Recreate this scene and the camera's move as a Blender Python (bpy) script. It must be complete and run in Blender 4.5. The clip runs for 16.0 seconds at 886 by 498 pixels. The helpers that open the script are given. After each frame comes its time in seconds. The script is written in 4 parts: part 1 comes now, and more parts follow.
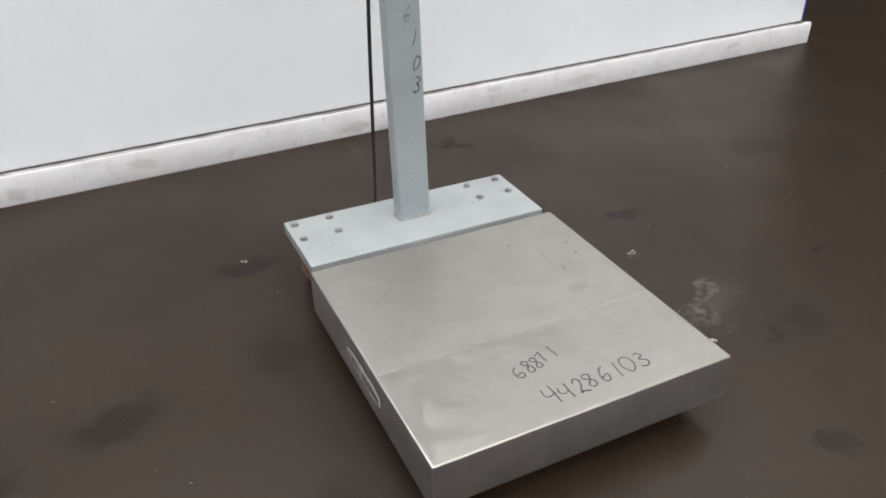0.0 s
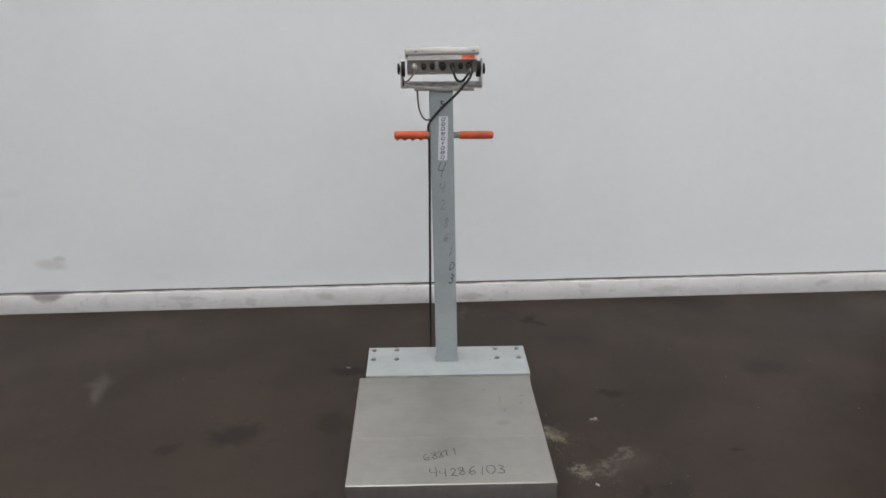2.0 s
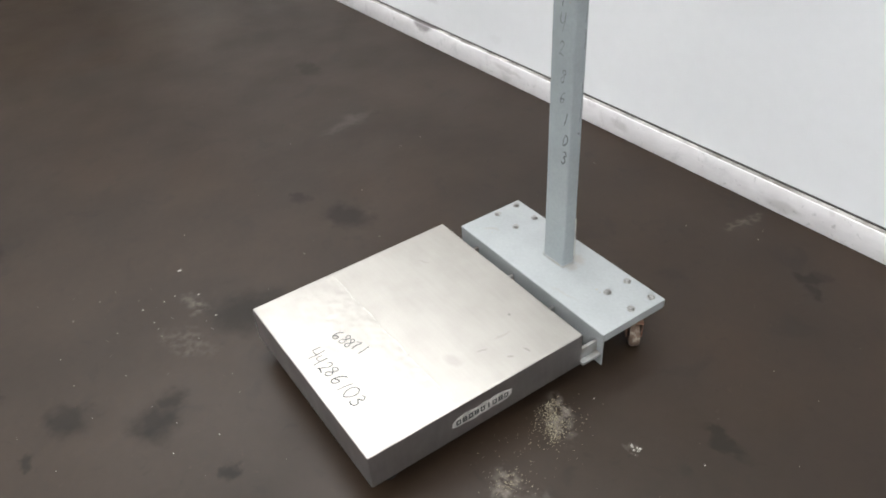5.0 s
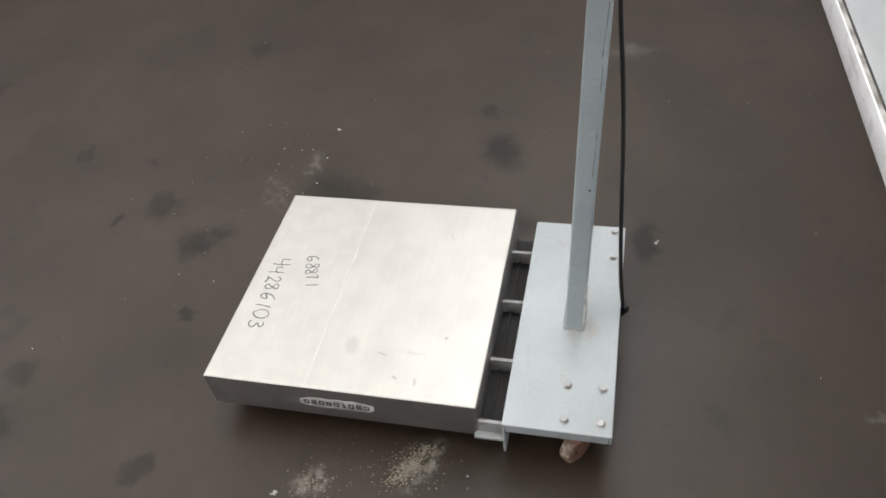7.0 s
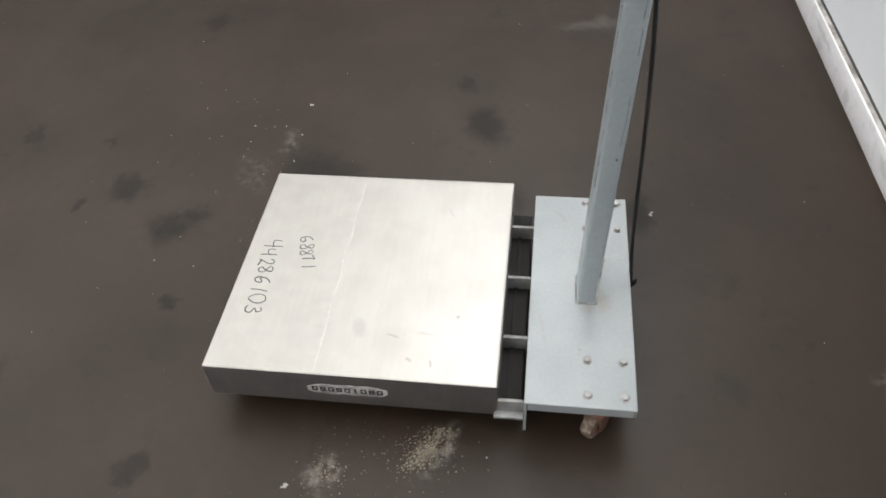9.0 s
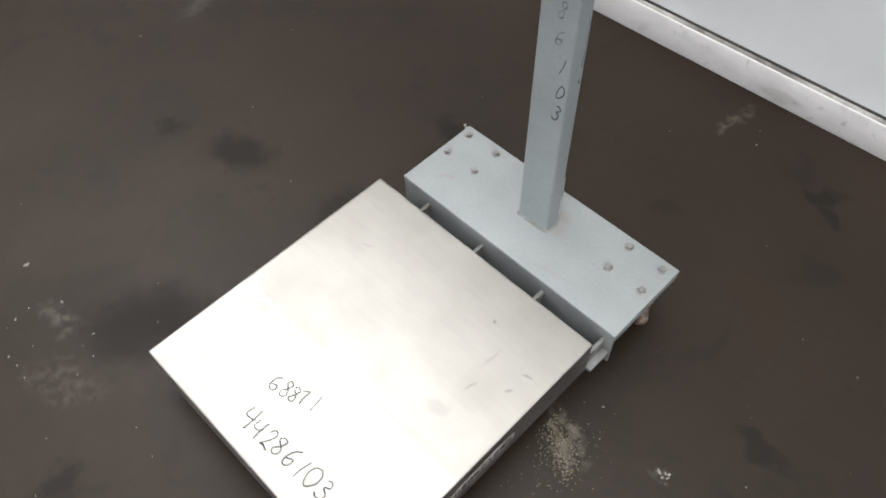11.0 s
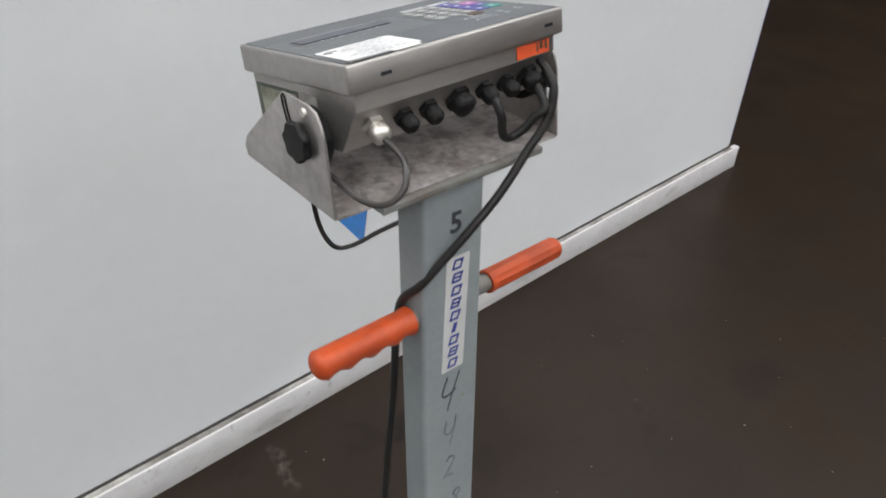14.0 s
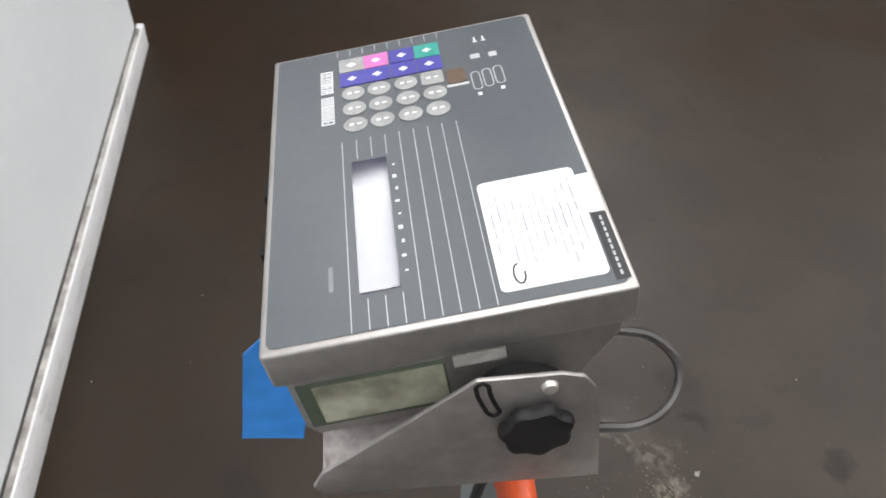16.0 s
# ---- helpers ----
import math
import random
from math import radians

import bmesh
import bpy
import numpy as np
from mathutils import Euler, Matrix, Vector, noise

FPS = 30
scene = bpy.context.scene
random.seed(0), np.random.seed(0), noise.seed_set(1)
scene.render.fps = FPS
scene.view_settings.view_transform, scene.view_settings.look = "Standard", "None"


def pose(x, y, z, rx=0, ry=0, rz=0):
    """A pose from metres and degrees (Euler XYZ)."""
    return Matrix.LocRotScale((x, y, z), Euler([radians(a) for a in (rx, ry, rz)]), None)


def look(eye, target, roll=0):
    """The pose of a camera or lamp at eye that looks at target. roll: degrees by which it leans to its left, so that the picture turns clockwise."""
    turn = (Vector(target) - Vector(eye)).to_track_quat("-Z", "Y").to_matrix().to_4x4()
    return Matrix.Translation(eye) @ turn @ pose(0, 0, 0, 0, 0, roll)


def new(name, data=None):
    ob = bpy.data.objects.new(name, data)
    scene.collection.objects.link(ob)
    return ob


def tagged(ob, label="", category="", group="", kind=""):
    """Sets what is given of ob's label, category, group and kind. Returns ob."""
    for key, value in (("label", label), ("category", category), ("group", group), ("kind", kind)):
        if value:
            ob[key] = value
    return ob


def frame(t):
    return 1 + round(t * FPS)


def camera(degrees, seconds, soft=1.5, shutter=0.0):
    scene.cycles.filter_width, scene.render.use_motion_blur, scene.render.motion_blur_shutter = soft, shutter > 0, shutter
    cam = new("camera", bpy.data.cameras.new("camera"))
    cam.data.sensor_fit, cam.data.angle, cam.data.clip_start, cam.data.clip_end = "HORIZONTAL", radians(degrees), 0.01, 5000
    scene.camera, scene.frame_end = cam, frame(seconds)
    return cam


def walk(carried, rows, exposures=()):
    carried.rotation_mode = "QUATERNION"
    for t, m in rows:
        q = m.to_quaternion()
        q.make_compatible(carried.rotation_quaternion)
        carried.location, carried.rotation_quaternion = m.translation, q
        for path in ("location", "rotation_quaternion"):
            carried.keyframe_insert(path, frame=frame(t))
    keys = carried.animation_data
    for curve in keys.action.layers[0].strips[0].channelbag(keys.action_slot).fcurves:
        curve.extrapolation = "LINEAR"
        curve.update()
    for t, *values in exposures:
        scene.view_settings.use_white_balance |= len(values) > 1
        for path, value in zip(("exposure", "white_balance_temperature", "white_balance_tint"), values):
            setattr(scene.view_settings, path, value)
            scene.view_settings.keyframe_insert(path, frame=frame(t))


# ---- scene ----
cam = camera(59.8, 16.0, 1.7, 0.2)
PATH = [
    (0, (-0.662, -1.559, 1.060), (0.088, -0.019, 0.000), -0.2),
    (0.2, (-0.672, -1.865, 1.240), (-0.016, -0.262, 0.210), -1.6),
    (0.5, (-0.876, -2.433, 1.491), (-0.237, -0.766, 0.59), -0.6),
    (1, (-0.699, -2.552, 1.519), (-0.194, -0.783, 0.736), -1.0),
    (1.5, (-0.443, -2.574, 1.541), (-0.118, -0.724, 0.856), -1.3),
    (2, (-0.099, -2.618, 1.541), (-0.039, -0.745, 0.843), -0.0),
    (2.5, (0.203, -2.569, 1.535), (0.029, -0.726, 0.778), -1.1),
    (3, (0.471, -2.386, 1.546), (0.041, -0.654, 0.642), -1.6),
    (3.5, (0.794, -2.188, 1.52), (0.098, -0.594, 0.533), -1.5),
    (4, (0.984, -1.92, 1.504), (0.062, -0.531, 0.399), -4.0),
    (4.2, (1.061, -1.774, 1.49), (0.037, -0.484, 0.356), -4.6),
    (6.3, (1.318, -0.313, 1.459), (-0.148, -0.347, 0.099), -6.6),
    (6.5, (1.283, -0.188, 1.469), (-0.148, -0.366, 0.084), -8.4),
    (7, (1.129, 0.041, 1.474), (-0.234, -0.39, 0.076), -8.1),
    (7.5, (1.072, 0.178, 1.498), (-0.29, -0.375, 0.141), -3.4),
    (8, (1.049, 0.226, 1.493), (-0.233, -0.439, 0.109), -3.9),
    (8.5, (1.104, 0.074, 1.456), (-0.24, -0.364, 0.041), -2.6),
    (9, (1.124, -0.145, 1.436), (-0.236, -0.384, -0.01), -4.2),
    (9.2, (1.087, -0.205, 1.415), (-0.264, -0.394, -0.048), -5.3),
    (11.3, (0.432, -1.065, 1.47), (-0.241, -0.049, -0.115), -0.5),
    (11.5, (0.309, -1.155, 1.455), (-0.245, 0.037, -0.053), -0.0),
    (12, (0.065, -1.164, 1.473), (-0.107, 0.273, 0.092), 1.5),
    (12.5, (-0.122, -1.021, 1.499), (0.103, 0.566, 0.303), 2.5),
    (13, (-0.304, -0.881, 1.492), (0.319, 0.683, 0.411), 3.1),
    (13.5, (-0.427, -0.698, 1.502), (0.5, 0.685, 0.394), 3.3),
    (14, (-0.452, -0.483, 1.496), (0.653, 0.74, 0.362), 2.8),
    (14.5, (-0.531, -0.276, 1.485), (0.866, 0.630, 0.379), 4.2),
    (15, (-0.544, -0.086, 1.500), (1.019, 0.355, 0.333), 4.3),
    (15.2, (-0.496, -0.028, 1.489), (1.087, 0.24, 0.296), 4.2),
    (15.5, (-0.437, 0.036, 1.496), (1.109, 0.155, 0.232), 2.7),
    (16, (-0.360, 0.101, 1.518), (1.066, -0.116, 0.132), 3.5),
]
EXPOSURES = [(0.0, 0.32), (0.5, 0.56), (1.0, 0.3), (1.5, 0.13), (2.0, -0.2), (2.5, -0.28), (3.0, -0.11), (3.5, 0.2), (4.0, 0.42), (5.2, 0.38), (6.5, 0.3), (9.0, 0.18), (10.3, 0.03), (11.5, 0.04), (12.0, 0.33),
             (12.5, 0.3), (13.0, -0.09), (13.5, -0.26), (14.0, -0.17), (14.5, 0.02), (15.0, 0.07), (15.5, 0.22), (16.0, 0.16)]
walk(cam, [(t, look(eye, aim, lean)) for t, eye, aim, lean in PATH], EXPOSURES)

# ---- light: rows of long ceiling lamps, most of them added fill, over a dim hall ----
world = bpy.data.worlds.new("hall_air")
world.use_nodes = True
world.node_tree.nodes["Background"].inputs[0].default_value = (0.75, 0.8, 0.85, 1)
world.node_tree.nodes["Background"].inputs[1].default_value = 0.05
scene.world = world


def light_row(x, y, length, width, watts, up=False):
    """A long overhead light, mostly added fill, shining down or up at the pale ceiling."""
    data = bpy.data.lights.new("ceiling_lamp_and_fill", "AREA")
    data.shape, data.size, data.size_y = "RECTANGLE", length, width
    data.energy, data.color = watts, (0.985, 0.99, 1.0)
    new("ceiling_lamp_and_fill", data).matrix_world = pose(x, y, 4.9 if up else 4.8, 180 if up else 0)


# invented uplighters: fill that brightens the ceiling evenly
for row_y, row_x, row_length, row_watts in ((-9, -2, 20, 780), (-6, -1.5, 17, 740), (-3, 2.2, 12.5, 330), (0, -0.2, 10, 260), (-1.5, -9.2, 7.5, 420), (3, -3.5, 13, 400), (6, -3.5, 13, 280), (9, -3.5, 13, 200)):
    light_row(row_x, row_y, row_length, 0.5, row_watts, True)
# down fill added to lift the floor and the wall, not known lamps
light_row(0.2, 0.3, 3.0, 0.9, 32)
light_row(5.6, -2.2, 4.0, 1.4, 175)
light_row(-3.2, 0.1, 4.5, 1.6, 75)
light_row(2.8, -5.6, 6.0, 0.9, 70)
light_row(1.5, -8.4, 10.0, 0.9, 360)
# lamps placed from reflections in the platform and the display
light_row(-1.4, 1.98, 4.0, 0.30, 30)
light_row(3.68, 1.40, 1.5, 0.36, 30)


# ---- materials ----
def material(name, base, rough=0.5, metal=0.0, second=None, patch=3.0, grain=60.0, grain_amount=0.12, rough_amount=0.1,
             bump=0.1, bump_scale=None, stretch=(1, 1, 1), coat=0.0, spec=0.5, sharp=(0.4, 0.62), bump_distance=0.001):
    """Two scales of variation: soft patches towards a second colour, and fine grain in colour, gloss and relief."""
    mat = bpy.data.materials.new(name)
    mat.use_nodes = True
    nodes, links = mat.node_tree.nodes, mat.node_tree.links
    shader = nodes["Principled BSDF"]
    coords = nodes.new("ShaderNodeTexCoord")
    mapping = nodes.new("ShaderNodeMapping")
    mapping.inputs["Scale"].default_value = stretch
    links.new(coords.outputs["Object"], mapping.inputs["Vector"])

    def noise_node(scale, detail, vector):
        n = nodes.new("ShaderNodeTexNoise")
        n.inputs["Scale"].default_value, n.inputs["Detail"].default_value = scale, detail
        links.new(vector, n.inputs["Vector"])
        return n.outputs["Fac"]

    big = noise_node(patch, 5, coords.outputs["Object"])
    fine = noise_node(grain, 6, mapping.outputs["Vector"])
    ramp = nodes.new("ShaderNodeMapRange")
    ramp.inputs["From Min"].default_value, ramp.inputs["From Max"].default_value = sharp
    links.new(big, ramp.inputs["Value"])
    mix = nodes.new("ShaderNodeMix")
    mix.data_type = "RGBA"
    mix.inputs[6].default_value = (*base, 1)
    mix.inputs[7].default_value = (*(second or [c * 0.82 for c in base]), 1)
    links.new(ramp.outputs["Result"], mix.inputs[0])
    shade = nodes.new("ShaderNodeMapRange")
    shade.inputs["To Min"].default_value, shade.inputs["To Max"].default_value = 1 - grain_amount, 1 + grain_amount
    shade.inputs["From Min"].default_value, shade.inputs["From Max"].default_value = 0.25, 0.75
    links.new(fine, shade.inputs["Value"])
    tint = nodes.new("ShaderNodeMix")
    tint.data_type, tint.blend_type = "RGBA", "MULTIPLY"
    tint.inputs[0].default_value = 1.0
    links.new(mix.outputs[2], tint.inputs[6])
    links.new(shade.outputs["Result"], tint.inputs[7])
    links.new(tint.outputs[2], shader.inputs["Base Color"])
    gloss = nodes.new("ShaderNodeMapRange")
    gloss.inputs["From Min"].default_value, gloss.inputs["From Max"].default_value = 0.3, 0.7
    gloss.inputs["To Min"].default_value, gloss.inputs["To Max"].default_value = max(0.02, rough - rough_amount), min(1, rough + rough_amount)
    links.new(big, gloss.inputs["Value"])
    links.new(gloss.outputs["Result"], shader.inputs["Roughness"])
    shader.inputs["Metallic"].default_value = metal
    shader.inputs["Coat Weight"].default_value = coat
    shader.inputs["Specular IOR Level"].default_value = spec
    if bump:
        relief = nodes.new("ShaderNodeBump")
        relief.inputs["Strength"].default_value, relief.inputs["Distance"].default_value = bump, bump_distance
        links.new(noise_node(bump_scale, 4, mapping.outputs["Vector"]) if bump_scale else fine, relief.inputs["Height"])
        links.new(relief.outputs["Normal"], shader.inputs["Normal"])
    return mat


def add_marks(mat, marks, colour, rough=None, warp=0.05, warp_scale=9.0, strength=0.8, grain_cut=None, upright=False, soft=(1.15, 0.45), matt=None):
    """Stains with a shape of their own: (x, y, radius_x, radius_y, turn, weight) on the floor, or x and z on an upright wall, edges frayed by noise."""
    nodes, links = mat.node_tree.nodes, mat.node_tree.links
    shader = nodes["Principled BSDF"]
    coords = nodes.new("ShaderNodeTexCoord")
    wob = nodes.new("ShaderNodeTexNoise")
    wob.inputs["Scale"].default_value, wob.inputs["Detail"].default_value = warp_scale, 5
    links.new(coords.outputs["Object"], wob.inputs["Vector"])
    centre = nodes.new("ShaderNodeVectorMath")
    centre.operation = "SUBTRACT"
    centre.inputs[1].default_value = (0.5, 0.5, 0.5)
    links.new(wob.outputs["Color"], centre.inputs[0])
    scaled = nodes.new("ShaderNodeVectorMath")
    scaled.operation = "SCALE"
    scaled.inputs["Scale"].default_value = warp * 2
    links.new(centre.outputs[0], scaled.inputs[0])
    moved = nodes.new("ShaderNodeVectorMath")
    moved.operation = "ADD"
    links.new(coords.outputs["Object"], moved.inputs[0])
    links.new(scaled.outputs[0], moved.inputs[1])
    total = None
    for mark in marks:
        x, y, rx, ry, turn, weight = mark
        place = nodes.new("ShaderNodeMapping")
        place.vector_type = "TEXTURE"
        if upright:
            place.inputs["Location"].default_value = (x, 0.75, y)
            place.inputs["Rotation"].default_value = (0, radians(turn), 0)
            place.inputs["Scale"].default_value = (rx, 50, ry)
        else:
            place.inputs["Location"].default_value = (x, y, 0)
            place.inputs["Rotation"].default_value = (0, 0, radians(turn))
            place.inputs["Scale"].default_value = (rx, ry, 1)
        links.new(moved.outputs[0], place.inputs["Vector"])
        size = nodes.new("ShaderNodeVectorMath")
        size.operation = "LENGTH"
        links.new(place.outputs[0], size.inputs[0])
        fall = nodes.new("ShaderNodeMapRange")
        fall.interpolation_type = "SMOOTHSTEP"
        fall.inputs["From Min"].default_value, fall.inputs["From Max"].default_value = soft
        fall.inputs["To Min"].default_value, fall.inputs["To Max"].default_value = 0.0, weight
        links.new(size.outputs["Value"], fall.inputs["Value"])
        if total is None:
            total = fall.outputs["Result"]
        else:
            top = nodes.new("ShaderNodeMath")
            top.operation = "MAXIMUM"
            links.new(total, top.inputs[0])
            links.new(fall.outputs["Result"], top.inputs[1])
            total = top.outputs[0]
    if grain_cut:
        speck = nodes.new("ShaderNodeTexNoise")
        speck.inputs["Scale"].default_value, speck.inputs["Detail"].default_value = grain_cut, 6
        links.new(coords.outputs["Object"], speck.inputs["Vector"])
        cut = nodes.new("ShaderNodeMapRange")
        cut.inputs["From Min"].default_value, cut.inputs["From Max"].default_value = 0.42, 0.62
        links.new(speck.outputs["Fac"], cut.inputs["Value"])
        both = nodes.new("ShaderNodeMath")
        both.operation = "MULTIPLY"
        links.new(total, both.inputs[0])
        links.new(cut.outputs["Result"], both.inputs[1])
        total = both.outputs[0]
    part_of = nodes.new("ShaderNodeMath")
    part_of.operation = "MULTIPLY"
    part_of.inputs[1].default_value = strength
    links.new(total, part_of.inputs[0])
    old = shader.inputs["Base Color"].links[0].from_socket
    mix = nodes.new("ShaderNodeMix")
    mix.data_type = "RGBA"
    mix.inputs[7].default_value = (*colour, 1)
    links.new(old, mix.inputs[6])
    links.new(part_of.outputs[0], mix.inputs[0])
    links.new(mix.outputs[2], shader.inputs["Base Color"])
    if rough is not None:
        old = shader.inputs["Roughness"].links[0].from_socket
        other = nodes.new("ShaderNodeMix")
        other.inputs[3].default_value = rough
        links.new(old, other.inputs[2])
        links.new(part_of.outputs[0], other.inputs[0])
        links.new(other.outputs[0], shader.inputs["Roughness"])
    if matt is not None:
        shine = nodes.new("ShaderNodeMix")
        shine.inputs[2].default_value, shine.inputs[3].default_value = shader.inputs["Specular IOR Level"].default_value, matt
        links.new(part_of.outputs[0], shine.inputs[0])
        links.new(shine.outputs[0], shader.inputs["Specular IOR Level"])


CONCRETE = material("sealed_concrete", (0.0228, 0.0142, 0.0086), 0.43, second=(0.0172, 0.0108, 0.0066), patch=1.9, grain=30, grain_amount=0.10,
                    rough_amount=0.07, bump=0.08, bump_scale=40, bump_distance=0.0006, spec=0.27)
add_marks(CONCRETE, [  # oil and tyre-rubber stains
    (-0.752, -0.313, 0.105, 0.075, 20, 1.0), (-0.403, -1.315, 0.075, 0.055, 40, 0.9), (-0.25, -1.14, 0.075, 0.06, 10, 0.95), (-0.30, -1.08, 0.05, 0.04, 0, 0.9),
    (-0.325, -1.43, 0.032, 0.028, 0, 1.0), (0.003, -1.03, 0.035, 0.03, 0, 1.0), (-0.39, 0.12, 0.09, 0.045, 0, 1.0),
    (-0.49, -0.76, 0.16, 0.10, 60, 0.95), (-0.965, -0.39, 0.045, 0.032, 0, 0.8), (-0.98, -2.33, 0.10, 0.05, 30, 0.6), (-1.39, -2.68, 0.12, 0.05, 30, 0.6),
    (-0.61, -1.46, 0.03, 0.025, 10, 0.7), (0.395, 0.575, 0.035, 0.05, -35, 1.0), (0.43, 0.54, 0.045, 0.025, -20, 0.9), (0.63, -0.075, 0.07, 0.028, 0, 0.85), (0.60, -0.07, 0.03, 0.02, 0, 0.9),
    (-1.31, -1.35, 0.07, 0.045, 0, 0.6), (-1.94, 0.14, 0.10, 0.05, 0, 0.6), (0.965, -0.446, 0.035, 0.025, 20, 0.9), (0.596, -0.661, 0.03, 0.03, 0, 0.8),
    (0.69, -0.663, 0.06, 0.05, 0, 0.5), (0.44, -0.957, 0.04, 0.04, 0, 0.8), (0.24, -1.386, 0.05, 0.05, 0, 0.7), (0.39, -1.37, 0.07, 0.05, 0, 0.8),
    (-0.42, -0.25, 0.07, 0.09, 0, 0.7), (-0.51, -2.05, 0.04, 0.03, 0, 0.7), (-0.618, -1.706, 0.05, 0.03, 20, 0.7), (1.3, 0.1, 0.12, 0.08, 0, 0.5), (1.75, -0.3, 0.1, 0.07, 30, 0.6)],
    (0.0075, 0.0066, 0.0062), rough=0.52, warp=0.055, warp_scale=20, strength=0.66, soft=(1.25, 0.35), matt=0.14)
add_marks(CONCRETE, [(-1.345, 0.02, 0.15, 0.030, 100, 0.5), (-1.36, 0.05, 0.06, 0.04, 20, 0.6), (-1.33, -0.05, 0.08, 0.02, 110, 0.5), (-0.66, -0.9, 0.05, 0.03, 0, 0.2), (0.6, -0.5, 0.09, 0.05, 20, 0.2)],  # soft pale smears
    (0.24, 0.22, 0.205), rough=0.8, warp=0.04, warp_scale=22, strength=0.25, soft=(1.3, 0.1))
add_marks(CONCRETE, [  # pale scuffs and dust
    (0.345, -0.33, 0.085, 0.045, -25, 0.9), (0.42, -0.55, 0.05, 0.035, 0, 0.8),
    (0.583, -0.463, 0.07, 0.03, 25, 0.5), (0.51, -0.543, 0.06, 0.06, 20, 0.4), (0.52, -0.252, 0.02, 0.018, 0, 0.9), (-0.49, -0.965, 0.10, 0.05, 30, 0.22), (-0.664, -0.89, 0.05, 0.03, 0, 0.25),
    (-0.62, -0.884, 0.05, 0.04, 0, 0.4), (0.1, 0.66, 0.07, 0.02, 80, 0.5)], (0.205, 0.185, 0.158), rough=0.8, warp=0.05, warp_scale=14, strength=0.62, grain_cut=45)
def add_mottle(mat, scale, low, high, factor, seed):
    """Irregular worn or soiled spots: where a warped noise passes a threshold the colour is multiplied by factor."""
    nodes, links = mat.node_tree.nodes, mat.node_tree.links
    shader = nodes["Principled BSDF"]
    coords = nodes.new("ShaderNodeTexCoord")
    shift = nodes.new("ShaderNodeMapping")
    shift.inputs["Location"].default_value = (seed * 3.7, seed * 1.9, seed)
    links.new(coords.outputs["Object"], shift.inputs["Vector"])
    spots = nodes.new("ShaderNodeTexNoise")
    spots.inputs["Scale"].default_value, spots.inputs["Detail"].default_value, spots.inputs["Distortion"].default_value = scale, 7, 0.8
    links.new(shift.outputs[0], spots.inputs["Vector"])
    ramp = nodes.new("ShaderNodeMapRange")
    ramp.interpolation_type = "SMOOTHSTEP"
    ramp.inputs["From Min"].default_value, ramp.inputs["From Max"].default_value = low, high
    ramp.inputs["To Min"].default_value, ramp.inputs["To Max"].default_value = 1.0, factor
    links.new(spots.outputs["Fac"], ramp.inputs["Value"])
    tint = nodes.new("ShaderNodeMix")
    tint.data_type, tint.blend_type = "RGBA", "MULTIPLY"
    tint.inputs[0].default_value = 1.0
    links.new(shader.inputs["Base Color"].links[0].from_socket, tint.inputs[6])
    links.new(ramp.outputs["Result"], tint.inputs[7])
    links.new(tint.outputs[2], shader.inputs["Base Color"])


add_mottle(CONCRETE, 7.0, 0.60, 0.72, 0.72, 1)
add_mottle(CONCRETE, 19.0, 0.64, 0.74, 0.74, 2)
add_mottle(CONCRETE, 3.0, 0.56, 0.75, 1.16, 3)
add_mottle(CONCRETE, 40.0, 0.66, 0.76, 1.35, 4)
WALL_PAINT = material("white_wall_paint", (0.79, 0.805, 0.82), 0.45, second=(0.76, 0.777, 0.795), patch=1.4, grain=25, grain_amount=0.012, rough_amount=0.06, bump=0.06, bump_scale=30)
add_marks(WALL_PAINT, [(-1.80, 0.235, 0.08, 0.03, 10, 0.5), (-1.76, 0.255, 0.035, 0.02, 0, 0.6), (-1.92, 0.58, 0.07, 0.025, 0, 0.12), (-1.3, 0.16, 0.05, 0.02, 0, 0.12), (-1.83, 0.102, 0.09, 0.012, 0, 0.4)],
          (0.36, 0.34, 0.33), warp=0.02, warp_scale=12, strength=0.6, upright=True)
BOARD_PAINT = material("scuffed_white_board", (0.70, 0.69, 0.695), 0.7, second=(0.655, 0.64, 0.645), patch=7, grain=55, grain_amount=0.05, bump=0.12, sharp=(0.45, 0.65), stretch=(0.4, 1, 1))
add_marks(BOARD_PAINT, [(-1.83, 0.094, 0.085, 0.034, 0, 1.0), (-1.84, 0.085, 0.05, 0.035, 0, 0.7)], (0.19, 0.165, 0.17), warp=0.012, warp_scale=24, strength=0.8, soft=(1.1, 0.6), upright=True)
add_marks(BOARD_PAINT, [(-0.55, 0.05, 0.05, 0.02, 10, 0.5), (0.15, 0.03, 0.08, 0.02, 0, 0.5), (1.1, 0.04, 0.1, 0.02, 0, 0.4), (-1.2, 0.06, 0.12, 0.012, 3, 0.5),
                        (-0.9, 0.03, 0.03, 0.03, 0, 0.5), (0.7, 0.07, 0.04, 0.015, 0, 0.5), (1.9, 0.05, 0.05, 0.02, 0, 0.5), (-2.6, 0.04, 0.1, 0.02, 0, 0.6)],
          (0.28, 0.265, 0.25), warp=0.02, warp_scale=16, strength=0.65, upright=True)
add_mottle(BOARD_PAINT, 13.0, 0.56, 0.74, 0.84, 7)
add_mottle(BOARD_PAINT, 46.0, 0.62, 0.74, 0.72, 8)
GAP_DARK = material("dirty_gap", (0.055, 0.052, 0.05), 0.8, grain=80)
LEDGE_DIRT = material("ledge_dust", (0.42, 0.40, 0.375), 0.75, second=(0.17, 0.155, 0.14), patch=11, grain=60, grain_amount=0.2, bump=0.3)
